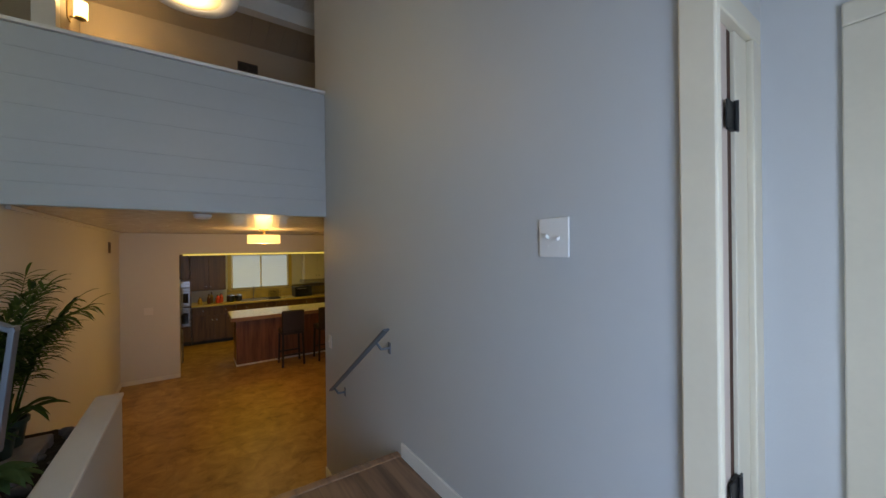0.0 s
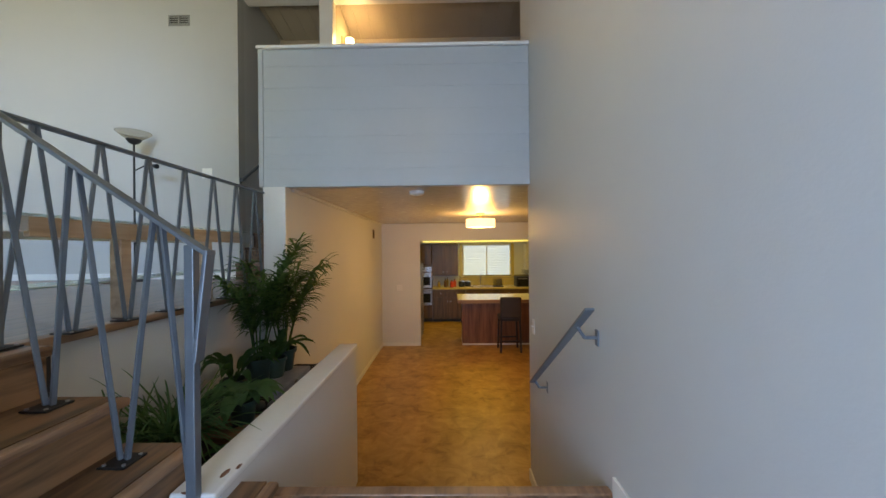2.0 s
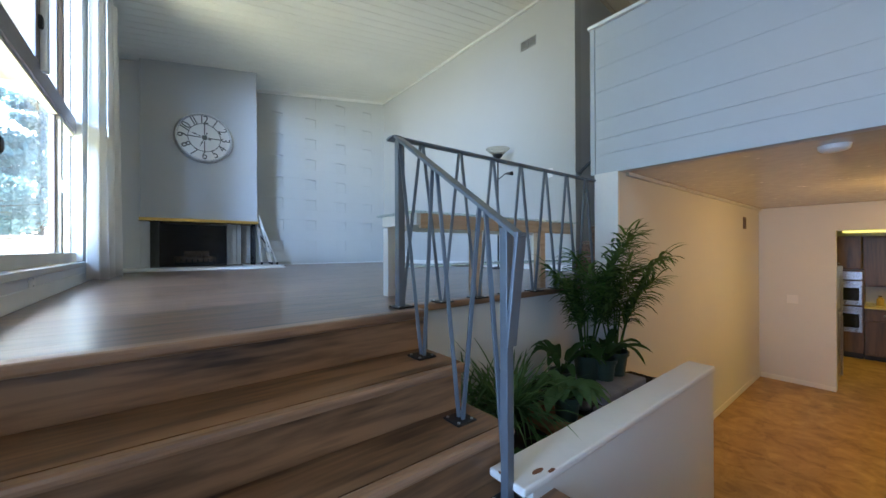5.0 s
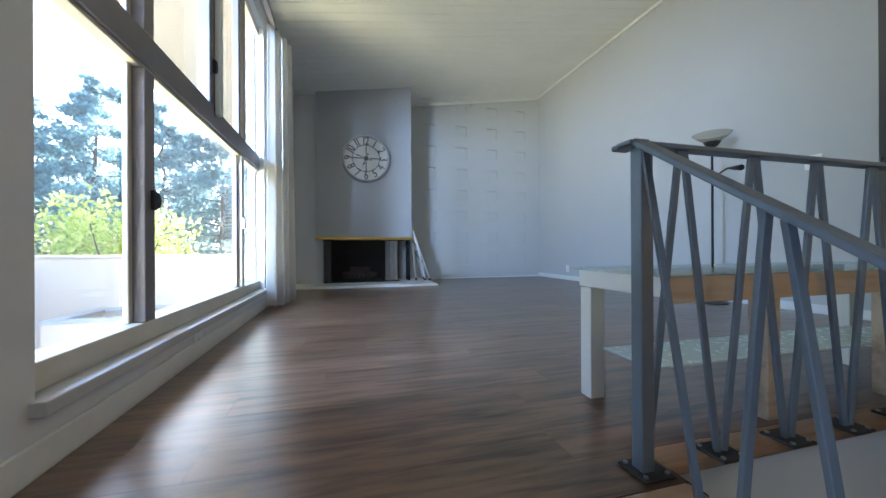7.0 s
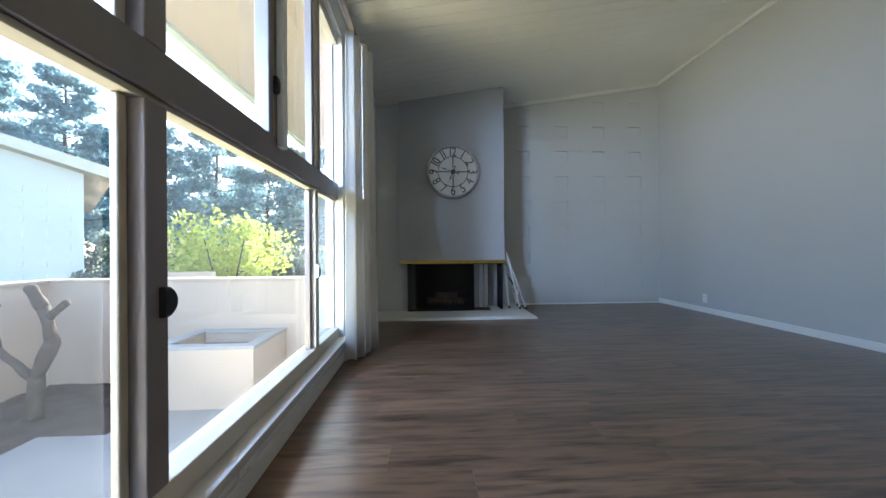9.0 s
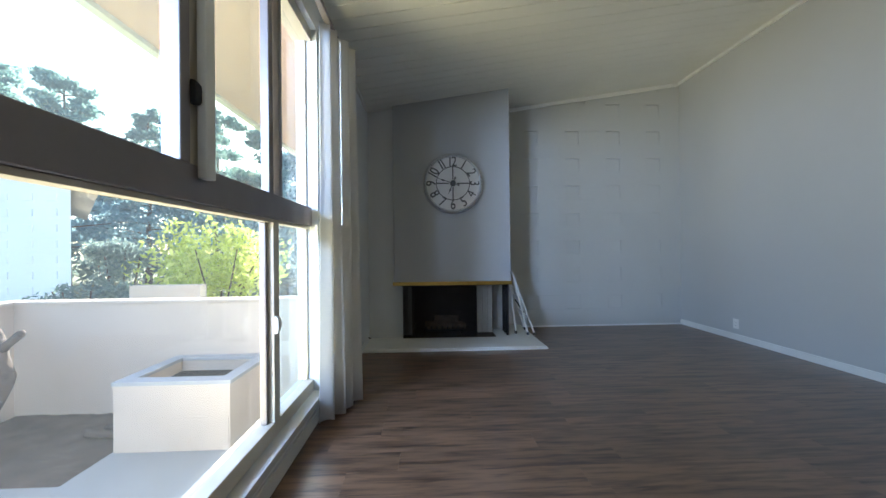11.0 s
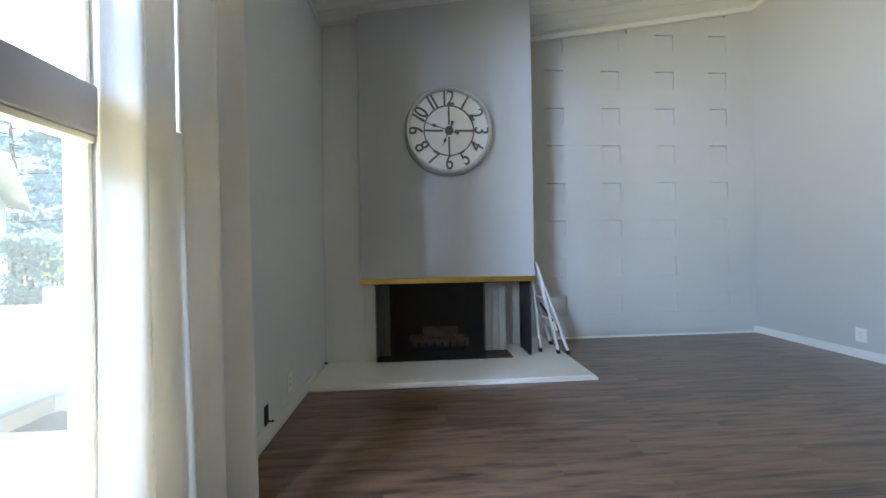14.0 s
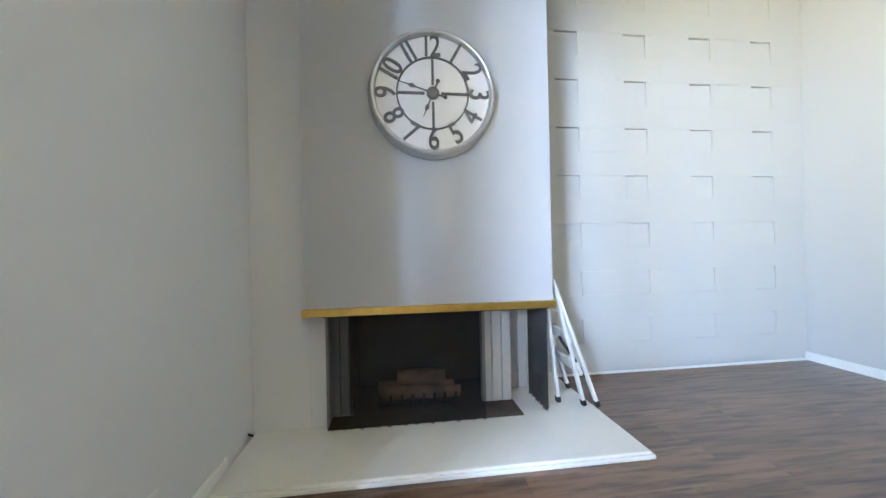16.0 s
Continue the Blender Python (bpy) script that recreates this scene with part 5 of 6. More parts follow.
# worktop clutter
M_DARKPOT = mat("dark_pot", (0.03, 0.03, 0.035), 0.4, 0.3)


def bottle(x, y, r, h, color, name, label, category):
    ob = thing(name, label, category, (x, y, 0.0))
    b = bmesh.new()
    lathe(b, (x, y, 0.0), ((r, 0), (r, h * 0.62), (r * 0.45, h * 0.78), (r * 0.4, h * 0.9)), 16)
    part("body", b, mat(name + "_paint_%d" % int(1000 * sum(color)), color, 0.3), ob, smooth=False)
    b = bmesh.new()
    lathe(b, (x, y, h * 0.9), ((r * 0.45, 0), (r * 0.45, h * 0.1)), 16)
    part("cap", b, M_BLACK, ob)
    return ob


bottle(0.12, 10.55, 0.045, 0.17, (0.45, 0.30, 0.08), "jar", "amber glass jar on the counter", "jar")
bottle(0.30, 10.52, 0.04, 0.24, (0.10, 0.03, 0.02), "bottle", "dark brown bottle on the counter", "bottle")
bottle(0.36, 10.66, 0.035, 0.26, (0.16, 0.10, 0.03), "bottle", "tall amber bottle on the counter", "bottle")
bottle(0.48, 10.50, 0.05, 0.2, (0.5, 0.05, 0.03), "canister", "red canister on the counter", "canister")
bottle(0.56, 10.62, 0.045, 0.22, (0.55, 0.09, 0.05), "canister", "orange-red canister on the counter", "canister")
for px, pr, ph in ((0.76, 0.09, 0.15), (0.93, 0.08, 0.13)):
    pot = thing("pot", "dark lidded pot beside the sink", "pot", (px, 10.6, 0.0))
    b = bmesh.new()
    lathe(b, (px, 10.6, 0.012 if px > 0.9 else 0.0), ((pr * 0.9, 0), (pr, 0.02), (pr, ph)), 24)
    part("body", b, M_DARKPOT, pot)
    b = bmesh.new()
    lathe(b, (px, 10.6, ph + (0.012 if px > 0.9 else 0.0)), ((pr * 1.02, 0), (pr * 0.5, 0.025), (0.015, 0.03), (0.02, 0.05)), 24)
    part("lid", b, M_STEEL, pot)
rack = thing("dish_rack", "dark dish rack by the sink", "dish rack", (1.55, 10.55, 0.0))
q = bmesh.new()
for k in range(9):
    rod(q, (1.64 + 0.03 * k, 10.42, 0.02), (1.64 + 0.03 * k, 10.42, 0.2), 0.004, n=6)
    rod(q, (1.64 + 0.03 * k, 10.7, 0.02), (1.64 + 0.03 * k, 10.7, 0.2), 0.004, n=6)
for zz in (0.02, 0.11, 0.2):
    for yy in (10.42, 10.7):
        rod(q, (1.63, yy, zz), (1.90, yy, zz), 0.005, n=6)
bx(q, 1.63, 1.90, 10.42, 10.70, 0.0, 0.015)
part("wires", q, M_BLACK, rack)
micro = thing("toaster_oven", "black toaster oven on the counter", "toaster oven", (2.45, 10.6, 0.0))
part("body", box_of(2.25, 2.70, 10.42, 10.80, 0.0, 0.27, bevel=0.01), M_DARKPOT, micro)
part("door", box_of(2.27, 2.58, 10.405, 10.419, 0.03, 0.24, bevel=0.004), M_BLKGL, micro)
part("handle", box_of(2.30, 2.55, 10.385, 10.404, 0.215, 0.23), M_STEEL, micro)
hood = thing("range_hood", "steel range hood under the white cabinet", "range hood", (2.9, 10.7, 0.36))
b = bmesh.new()
bx(b, 2.50, 3.28, 10.45, 10.93, 0.36, 0.449)
for v in b.verts:
    if v.co.y < 10.5 and v.co.z > 0.4:
        v.co.y += 0.2
part("body", b, M_STEEL, hood)
part("filter", box_of(2.55, 3.23, 10.50, 10.88, 0.352, 0.359), M_BLACK, hood)
# island
island = thing("kitchen_island", "reddish wooden kitchen island with a pale tiled top", "kitchen island", (1.6, 8.3, LOW))
part("base", box_of(0.66, 2.75, 7.97, 8.55, LOW + 0.03, -0.05), M_ISL, island)
part("plinth", box_of(0.655, 2.755, 7.962, 8.555, LOW, LOW + 0.029), M_WHITE, island)
part("top", box_of(0.57, 2.95, 7.80, 8.75, -0.049, 0.018, bevel=0.004), wood("top_edge_wood", (0.22, 0.10, 0.04), (0.42, 0.22, 0.1), 0, 0.4), island)
part("worktop", box_of(0.575, 2.945, 7.805, 8.745, 0.019, 0.028, bevel=0.002), M_LIN, island, "pale glossy worktop")


def bar_stool(x, y):
    st = thing("bar_stool", "dark brown upholstered bar stool at the island", "bar stool", (x, y, LOW), group="bar stools at the island")
    M_LEA = mat("dark_leather", (0.022, 0.014, 0.012), 0.5, noise_scale=8, amount=0.15, bump=0.1)
    part("seat", box_of(x - 0.20, x + 0.20, y - 0.20, y + 0.20, LOW + 0.60, LOW + 0.69, bevel=0.02), M_LEA, st)
    part("backrest", box_of(x - 0.20, x + 0.20, y - 0.23, y - 0.175, LOW + 0.66, LOW + 1.06, bevel=0.02), M_LEA, st)
    for sx in (-0.175, 0.175):
        for sy in (-0.175, 0.175):
            q = bmesh.new()
            bar(q, (x + sx * 1.1, y + sy * 1.1, LOW), (x + sx, y + sy, LOW + 0.605), 0.035, 0.035, side=(0, 1, 0), bevel=0.004)
            part("leg", q, M_LEA, st)
    for sy in (-0.185, 0.185):
        q = bmesh.new()
        bar(q, (x - 0.18, y + sy, LOW + 0.22), (x + 0.18, y + sy, LOW + 0.22), 0.02, 0.03, side=(0, 0, 1))
        part("stretcher", q, M_LEA, st)
    return st


st = bar_stool(1.55, 7.55)
copy_thing(st, Matrix.Translation((2.22, 7.55, LOW)))

strip = thing("kitchen_light_strip", "yellow fluorescent strip light behind the kitchen header", "strip light", (1.2, 8.09, 1.2))
part("tube", box_of(-0.15, 2.9, 8.06, 8.10, 1.195, 1.225, bevel=0.006), glow("yellow_tube", (1.0, 0.78, 0.10), 0.15), strip)
part("bracket", box_of(-0.15, 2.9, 8.101, 8.13, 1.19, 1.26), M_WHITE, strip)
part("hanger", box_of(-0.15, 2.9, 8.051, 8.13, 1.261, 1.30), M_WHITE, strip)

# ---- outdoors ----
M_GROUND = mat("dry_lawn", (0.16, 0.17, 0.08), 0.95, noise_scale=0.6, amount=0.3, bump=0.5, bump_scale=12)
bm = bmesh.new()
xs, ys = (-900, -7.2, 3.45, 900), (-900, -1.45, 11.1, 900)
gv = [[bm.verts.new((x, y, -0.42)) for x in xs] for y in ys]
for j in range(3):
    for i in range(3):
        if (i, j) != (1, 1):
            bm.faces.new((gv[j][i], gv[j][i + 1], gv[j + 1][i + 1], gv[j + 1][i]))
solid("ground", bm, M_GROUND, "lawn that reaches the horizon", "ground")
solid("patio", boxes((-5.3, -0.5, -3.2, 0.10, -0.6, -0.36), (-5.95, -5.301, -2.5, 0.10, -0.6, -0.36), (-6.9, -5.951, -1.2, 0.10, -0.6, -0.36), (-0.499, 3.4, -3.2, -1.46, -0.6, -0.36), (-0.5, 2.0, -2.0, -1.45, -0.36, -0.02)), M_PATIO, "pale concrete patio", "patio")
b = bmesh.new()
bmesh.ops.create_grid(b, x_segments=60, y_segments=40, size=0.5, matrix=Matrix.LocRotScale((-4.2, -3.0, -0.37), None, (5.5, 3.4, 1)))
for v in b.verts:
    v.co.z += 0.03 * noise.noise(v.co * 3) + 0.015 * noise.noise(v.co * 11) - (0.05 if (v.co.x > -5.35 and v.co.y > -3.25) or (v.co.x > -6.0 and v.co.y > -2.55) else 0)
solid("soil_bed", b, mat("garden_soil", (0.085, 0.06, 0.045), 0.95, noise_scale=4, amount=0.4, bump=0.8, bump_scale=25), "bare soil bed along the garden wall", "soil", smooth=True)
parapet = solid("garden_wall", boxes((-7.12, -6.95, -4.72, 0.10, -0.6, 1.17), (-6.949, 3.4, -4.89, -4.72, -0.6, 1.17), (-7.12, -6.9491, -4.89, -4.721, -0.6, 1.17)), M_STUCCO, "cream stucco garden wall round the patio", "wall")
solid("trim_garden_wall", boxes((-7.16, -6.91, -4.93, 0.10, 1.171, 1.215), (-6.909, 3.4, -4.93, -4.68, 1.171, 1.215), bevel=0.008), M_STUCCO, "coping on the garden wall", "coping")
# block planter box
boxp = thing("patio_planter", "cream concrete block planter box with a sunken top", "planter box", (-6.4, -1.8, -0.36))
M_CMU = mat("cream_block", (0.60, 0.485, 0.385), 0.9, noise_scale=3, amount=0.08, bump=0.5, bump_scale=70)
part("wall", boxes((-5.99, -5.88, -2.47, -1.20, -0.36, 0.385), (-6.94, -6.83, -2.47, -1.20, -0.36, 0.385), (-6.829, -5.991, -2.47, -2.36, -0.36, 0.385), (-6.829, -5.991, -1.31, -1.20, -0.36, 0.385)), M_CMU, boxp)
for r, zz in enumerate((-0.36, 0.0125)):
    for k in range(4):
        a = max(-2.475, -2.475 + 0.42 * k - (0.21 if r % 2 else 0))
        c = min(-1.195, -2.475 + 0.42 * (k + 1) - (0.21 if r % 2 else 0))
        if c - a > 0.05:
            part("block", box_of(-5.881, -5.87, a + 0.0003, c - 0.0003, zz + 0.0003, zz + 0.3722, bevel=0.0006), M_CMU, boxp)
part("coping", boxes((-6.02, -5.86, -2.49, -1.18, 0.386, 0.43), (-6.94, -6.80, -2.49, -1.18, 0.386, 0.43), (-6.799, -6.021, -2.49, -2.33, 0.386, 0.43), (-6.799, -6.021, -1.34, -1.18, 0.386, 0.43), bevel=0.004), mat("grey_coping", (0.40, 0.39, 0.38), 0.85, noise_scale=4, amount=0.1, bump=0.4), boxp, "grey concrete coping")
part("soil", box_of(-6.828, -5.992, -2.359, -1.311, -0.36, 0.24), M_SOIL, boxp)
# eave
M_SOFFIT = mat("pinkish_soffit", (0.60, 0.42, 0.33), 0.8, noise_scale=1.2, amount=0.05)
solid("eave", boxes((-7.9, -0.3, -1.15, 0.099, 3.56, 3.72)), M_SOFFIT, "pinkish beige roof soffit", "eave")
solid("trim_eave", boxes((-7.9, -0.3, -1.22, -1.151, 3.52, 3.80), (-7.97, -7.901, -1.22, 0.099, 3.52, 3.80)), M_WHITE, "pale roof fascia", "fascia")
# neighbouring house
M_NB = mat("white_neighbour_wall", (0.80, 0.80, 0.79), 0.85, noise_scale=1, amount=0.05, bump=0.4)
house = thing("house", "white block neighbouring house with a pale overhanging roof", "house", (-14, -15, -0.42))


def nroof(y):
    return 3.50 + 0.33 * (-6.9 - y)


b = bmesh.new()
bx(b, -19.0, -11.5, -22.0, -8.3, -0.42, 3.72)
for v in b.verts:
    if v.co.z > 3:
        v.co.z = nroof(v.co.y)
    if v.co.x < -15:
        v.co.y -= 7.4
nwall = part("wall", b, M_NB, house)
for k in range(12):
    for j in range(9):
        yy, zz = -8.75 - 0.62 * k, 0.1 + 0.41 * j
        piece("nblock", (0.05, 0.24, 0.2), (0.004, "x"), M_NB, nwall, (-11.495, yy, zz), "block")
b = bmesh.new()
vs = bx(b, -19.8, -10.8, -23.0, -6.9, 3.7, 3.95)
for v in vs:
    v.co.z = nroof(v.co.y) + (0.02 if v.co.z < 3.8 else 0.24)
    if v.co.x < -15:
        v.co.y -= 8.6
part("roof", b, mat("pale_roof", (0.52, 0.43, 0.33), 0.8, noise_scale=1, amount=0.1), house)
b = bmesh.new()
vs = bx(b, -10.79, -10.75, -23.0, -6.86, 3.7, 3.95)
for v in vs:
    v.co.z = nroof(v.co.y) + (-0.03 if v.co.z < 3.8 else 0.25)
part("fascia", b, M_CREAM, house)
solid("low_wall", boxes((-10.6, -10.35, -5.9, -4.3, -0.42, 1.12)), M_STUCCO, "low cream garden wall beyond the patio", "wall")


def leaf_mesh(name, centres, size, count, material, rng, flat=0.5):
    """Many small leaf blades scattered in clumps round the given centres (x, y, z, radius)."""
    c = np.array(centres)
    idx = rng.integers(0, len(c), count)
    d = rng.normal(size=(count, 3))
    d /= np.linalg.norm(d, axis=1)[:, None]
    r = c[idx, 3] * rng.random(count) ** 0.4
    p = c[idx, :3] + d * r[:, None] * np.array((1, 1, flat))
    u = rng.normal(size=(count, 3))
    u /= np.linalg.norm(u, axis=1)[:, None]
    w = np.cross(u, rng.normal(size=(count, 3)))
    w /= np.linalg.norm(w, axis=1)[:, None]
    s = size * (0.6 + 0.8 * rng.random(count))[:, None]
    verts = np.stack([p - u * s, p + w * s * 0.45, p + u * s, p - w * s * 0.45], 1).reshape(-1, 3)
    faces = np.arange(count * 4).reshape(-1, 4)
    me = bpy.data.meshes.new(name)
    me.from_pydata(verts.tolist(), [], faces.tolist())
    me.materials.append(material)
    return me


def foliage(name, color, color2):
    m = bpy.data.materials.new(name)
    m.use_nodes = True
    nt = m.node_tree
    b = nt.nodes["Principled BSDF"]
    geo = nt.nodes.new("ShaderNodeNewGeometry")
    ramp = nt.nodes.new("ShaderNodeValToRGB")
    ramp.color_ramp.elements[0].color = (*color, 1)
    ramp.color_ramp.elements[1].color = (*color2, 1)
    nt.links.new(geo.outputs["Random Per Island"], ramp.inputs[0])
    nt.links.new(ramp.outputs[0], b.inputs["Base Color"])
    b.inputs["Roughness"].default_value = 0.5
    tr = nt.nodes.new("ShaderNodeBsdfTranslucent")
    nt.links.new(ramp.outputs[0], tr.inputs[0])
    mx = nt.nodes.new("ShaderNodeMixShader")
    mx.inputs[0].default_value = 0.62
    nt.links.new(b.outputs[0], mx.inputs[1])
    nt.links.new(tr.outputs[0], mx.inputs[2])
    nt.links.new(mx.outputs[0], nt.nodes["Material Output"].inputs[0])
    return m


# Pale blue needles: the haze over the far pines is put into the colour.
M_PINE = foliage("hazed_pine_needles", (0.15, 0.27, 0.32), (0.28, 0.44, 0.46))
M_BARK = mat("bark", (0.11, 0.075, 0.055), 0.95, noise_scale=3, amount=0.3, bump=0.8, bump_scale=14)
M_BUSH = foliage("yellow_green_leaves", (0.42, 0.50, 0.09), (0.76, 0.79, 0.24))
M_SHRUB = foliage("dark_shrub_leaves", (0.13, 0.19, 0.18), (0.27, 0.35, 0.29))


def pine(x, y, h, spread, seed, leaves=10000):
    rng = np.random.default_rng(seed)
    tr = thing("pine_tree", "tall open-crowned pine beyond the garden wall", "tree", (x, y, -0.42), group="pines beyond the garden")
    b = bmesh.new()
    last, r = Vector((x, y, -0.42)), 0.02 * h
    pts = []
    for i in range(8):
        nxt = Vector((x + rng.normal() * 0.02 * h * i / 8, y + rng.normal() * 0.02 * h * i / 8, -0.42 + h * (i + 1) / 8))
        rod(b, last, nxt, r, r * 0.82, 8)
        pts.append(nxt)
        last, r = nxt, r * 0.82
    cents = []
    for k in range(52):
        f = 0.2 + 0.8 * (k + rng.random()) / 52
        p = pts[min(7, int(f * 8))].copy()
        p.z = -0.42 + h * f
        a = rng.random() * 6.28
        l = spread * (1.15 - f) * (0.5 + 0.7 * rng.random()) + 0.25
        e = p + Vector((math.cos(a) * l, math.sin(a) * l, 0.12 * l + rng.normal() * 0.1))
        rod(b, p, e, 0.045, 0.012, 5)
        for q in (0.55, 0.8, 1.0):
            c = p.lerp(e, q)
            cents.append((c.x, c.y, c.z + 0.1, 0.30 + 0.28 * l * (1 - 0.3 * q)))
    part("trunk", b, M_BARK, tr)
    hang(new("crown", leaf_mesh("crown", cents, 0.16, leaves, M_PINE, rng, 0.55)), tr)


def aim(yaw, rng_m):
    return -1.7 - rng_m * math.sin(radians(yaw)), 1.05 + rng_m * math.cos(radians(yaw))


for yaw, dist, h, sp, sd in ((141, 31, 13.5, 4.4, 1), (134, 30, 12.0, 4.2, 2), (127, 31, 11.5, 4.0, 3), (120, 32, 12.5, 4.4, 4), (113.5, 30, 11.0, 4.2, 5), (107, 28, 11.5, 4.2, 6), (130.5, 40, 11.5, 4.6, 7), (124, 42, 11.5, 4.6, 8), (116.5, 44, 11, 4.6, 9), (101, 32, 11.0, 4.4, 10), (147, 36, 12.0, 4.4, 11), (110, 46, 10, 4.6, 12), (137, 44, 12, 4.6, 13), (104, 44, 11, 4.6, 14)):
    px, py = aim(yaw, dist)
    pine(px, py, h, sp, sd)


def bush(name, label, x, y, z, rx, rz, n, size, material, seed, lumps=26, stems=7):
    rng = np.random.default_rng(seed)
    bs = thing(name, label, "shrub", (x, y, -0.42))
    b = bmesh.new()
    for k in range(stems):
        a = 6.28 * k / stems
        rod(b, (x + 0.1 * math.cos(a), y + 0.1 * math.sin(a), -0.42), (x + rx * 0.6 * math.cos(a), y + rx * 0.6 * math.sin(a), z + rz * 0.4), 0.04, 0.015, 6)
    part("stem", b, M_BARK, bs)
    c = []
    for k in range(lumps):
        d = rng.normal(size=3)
        d /= np.linalg.norm(d)
        f = 0.35 + 0.6 * rng.random()
        c.append((x + d[0] * rx * f, y + d[1] * rx * f, z + d[2] * rz * f, rx * 0.32 * (0.7 + 0.6 * rng.random())))
    hang(new("crown", leaf_mesh("crown", c, size, n, material, rng, 0.9)), bs)


bush("shrub", "yellow-green sunlit shrub beyond the garden wall", *aim(119.5, 12.5), 1.5, 1.85, 1.15, 4600, 0.085, M_BUSH, 21, 60)
bush("shrub", "dark round clipped shrub beyond the garden wall", *aim(129.6, 13.5), 1.75, 0.85, 0.6, 3600, 0.06, M_SHRUB, 22)
bush("shrub", "low dark shrub beside the neighbouring house", *aim(132.5, 12.5), 0.75, 0.95, 0.6, 3200, 0.06, M_SHRUB, 23)
bush("shrub", "green shrub behind the garden wall", *aim(110.5, 15.0), 0.9, 1.3, 0.8, 2600, 0.09, M_SHRUB, 24)
rng0 = np.random.default_rng(40)
hedge = [(*aim(98 + 1.3 * k, 36 + 4 * rng0.random()), 0.6 + 1.2 * rng0.random(), 1.5) for k in range(38)]
tagged(new("far_hedge", leaf_mesh("far_hedge", hedge, 0.25, 5000, M_SHRUB, rng0, 1.0)), "dense dark hedge far behind the garden", "hedge", kind="stuff")

# pruned tree on the patio
stump = thing("pruned_tree", "pruned bare tree trunk with cut limbs in the soil bed", "tree", (-5.8, -3.75, -0.38))
M_PALEBARK = mat("pale_cut_bark", (0.11, 0.08, 0.062), 0.95, noise_scale=9, amount=0.4, bump=1.0, bump_scale=22)


def limb(pts, radii, name):
    b = bmesh.new()
    for (p, q), r, r2 in zip(zip(pts, pts[1:]), radii, radii[1:]):
        rod(b, p, q, r, r2, 10)
        bmesh.ops.create_icosphere(b, subdivisions=2, radius=r2 * 1.02, matrix=Matrix.Translation(q))
    bmesh.ops.subdivide_edges(b, edges=[e for e in b.edges if e.calc_length() > 0.08], cuts=3)
    for v in b.verts:
        v.co += 0.022 * noise.noise_vector(v.co * 9)
    part(name, b, M_PALEBARK, stump, smooth=True)


X0, Y0 = -5.8, -3.75
limb([(X0, Y0, -0.40), (X0 + 0.02, Y0 + 0.05, 0.15), (X0, Y0 + 0.22, 0.55), (X0 - 0.02, Y0 + 0.1, 0.95), (X0, Y0 - 0.02, 1.18)], (0.09, 0.075, 0.07, 0.06, 0.065), "trunk")
limb([(X0, Y0 + 0.2, 0.55), (X0 + 0.05, Y0 + 0.24, 0.85), (X0 + 0.05, Y0 + 0.42, 1.02)], (0.045, 0.04, 0.038), "limb")
limb([(X0 + 0.02, Y0 + 0.02, 0.1), (X0 + 0.1, Y0 - 0.3, 0.5), (X0 + 0.1, Y0 - 0.38, 0.85), (X0 + 0.1, Y0 - 0.55, 1.0)], (0.05, 0.042, 0.04, 0.036), "limb")
limb([(X0 + 0.1, Y0 - 0.38, 0.85), (X0 + 0.1, Y0 - 0.3, 1.0)], (0.038, 0.034), "limb")
for k, (a, c, r) in enumerate((((-6.25, -3.1, -0.31), (-6.15, -2.55, -0.30), 0.05), ((-6.4, -3.0, -0.31), (-6.3, -2.5, -0.30), 0.045))):
    b = bmesh.new()
    rod(b, a, c, r, r * 0.7, 10)
    bmesh.ops.subdivide_edges(b, edges=b.edges, cuts=2)
    for v in b.verts:
        v.co += 0.02 * noise.noise_vector(v.co * 9)
    solid("fallen_branch", b, M_PALEBARK, "grey dead branch lying on the soil bed", "branch", kind="thing", smooth=True)

# ---- plants in the planter ----
M_POT = mat("dark_green_pot", (0.03, 0.055, 0.04), 0.45, noise_scale=6, amount=0.1)
M_PALM = foliage("palm_leaf", (0.024, 0.07, 0.018), (0.11, 0.20, 0.05))
M_GRASS = foliage("grassy_leaf", (0.06, 0.14, 0.05), (0.16, 0.28, 0.10))
M_BROAD = foliage("broad_leaf", (0.02, 0.065, 0.018), (0.06, 0.13, 0.035))


def blade(b, base, way, length, width, droop, n=6):
    """A folded leaf blade that arches from base along way."""
    way = Vector(way).normalized()
    side = way.cross(Vector((0, 0, 1)))
    if side.length < 0.05:
        side = Vector((1, 0, 0))
    side.normalize()
    rows = []
    for i in range(n + 1):
        f = i / n
        p = Vector(base) + way * length * f + Vector((0, 0, -droop * length * f * f))
        w = width * math.sin(math.pi * min(1, 0.12 + 0.88 * f)) ** 0.7 * 0.5
        rows.append((b.verts.new(p + side * w + Vector((0, 0, w * 0.5))), b.verts.new(p), b.verts.new(p - side * w + Vector((0, 0, w * 0.5)))))
    for r, s in zip(rows, rows[1:]):
        b.faces.new((r[0], r[1], s[1], s[0]))
        b.faces.new((r[1], r[2], s[2], s[1]))


def pot(parent, x, y, z, r, h):
    b = bmesh.new()
    lathe(b, (x, y, z), ((r * 0.75, 0), (r, h), (r * 1.08, h), (r * 1.08, h - 0.02), (r * 1.1, h + 0.005), (r * 0.98, h + 0.005), (r * 0.9, h - 0.03)), 28, close=False)
    part("pot", b, M_POT, parent, "dark green plastic pot", smooth=False)
    b = bmesh.new()
    lathe(b, (x, y, z), ((r * 0.74, 0.002), (r * 0.93, h - 0.03)), 24)
    part("potting_soil", b, M_SOIL, parent)


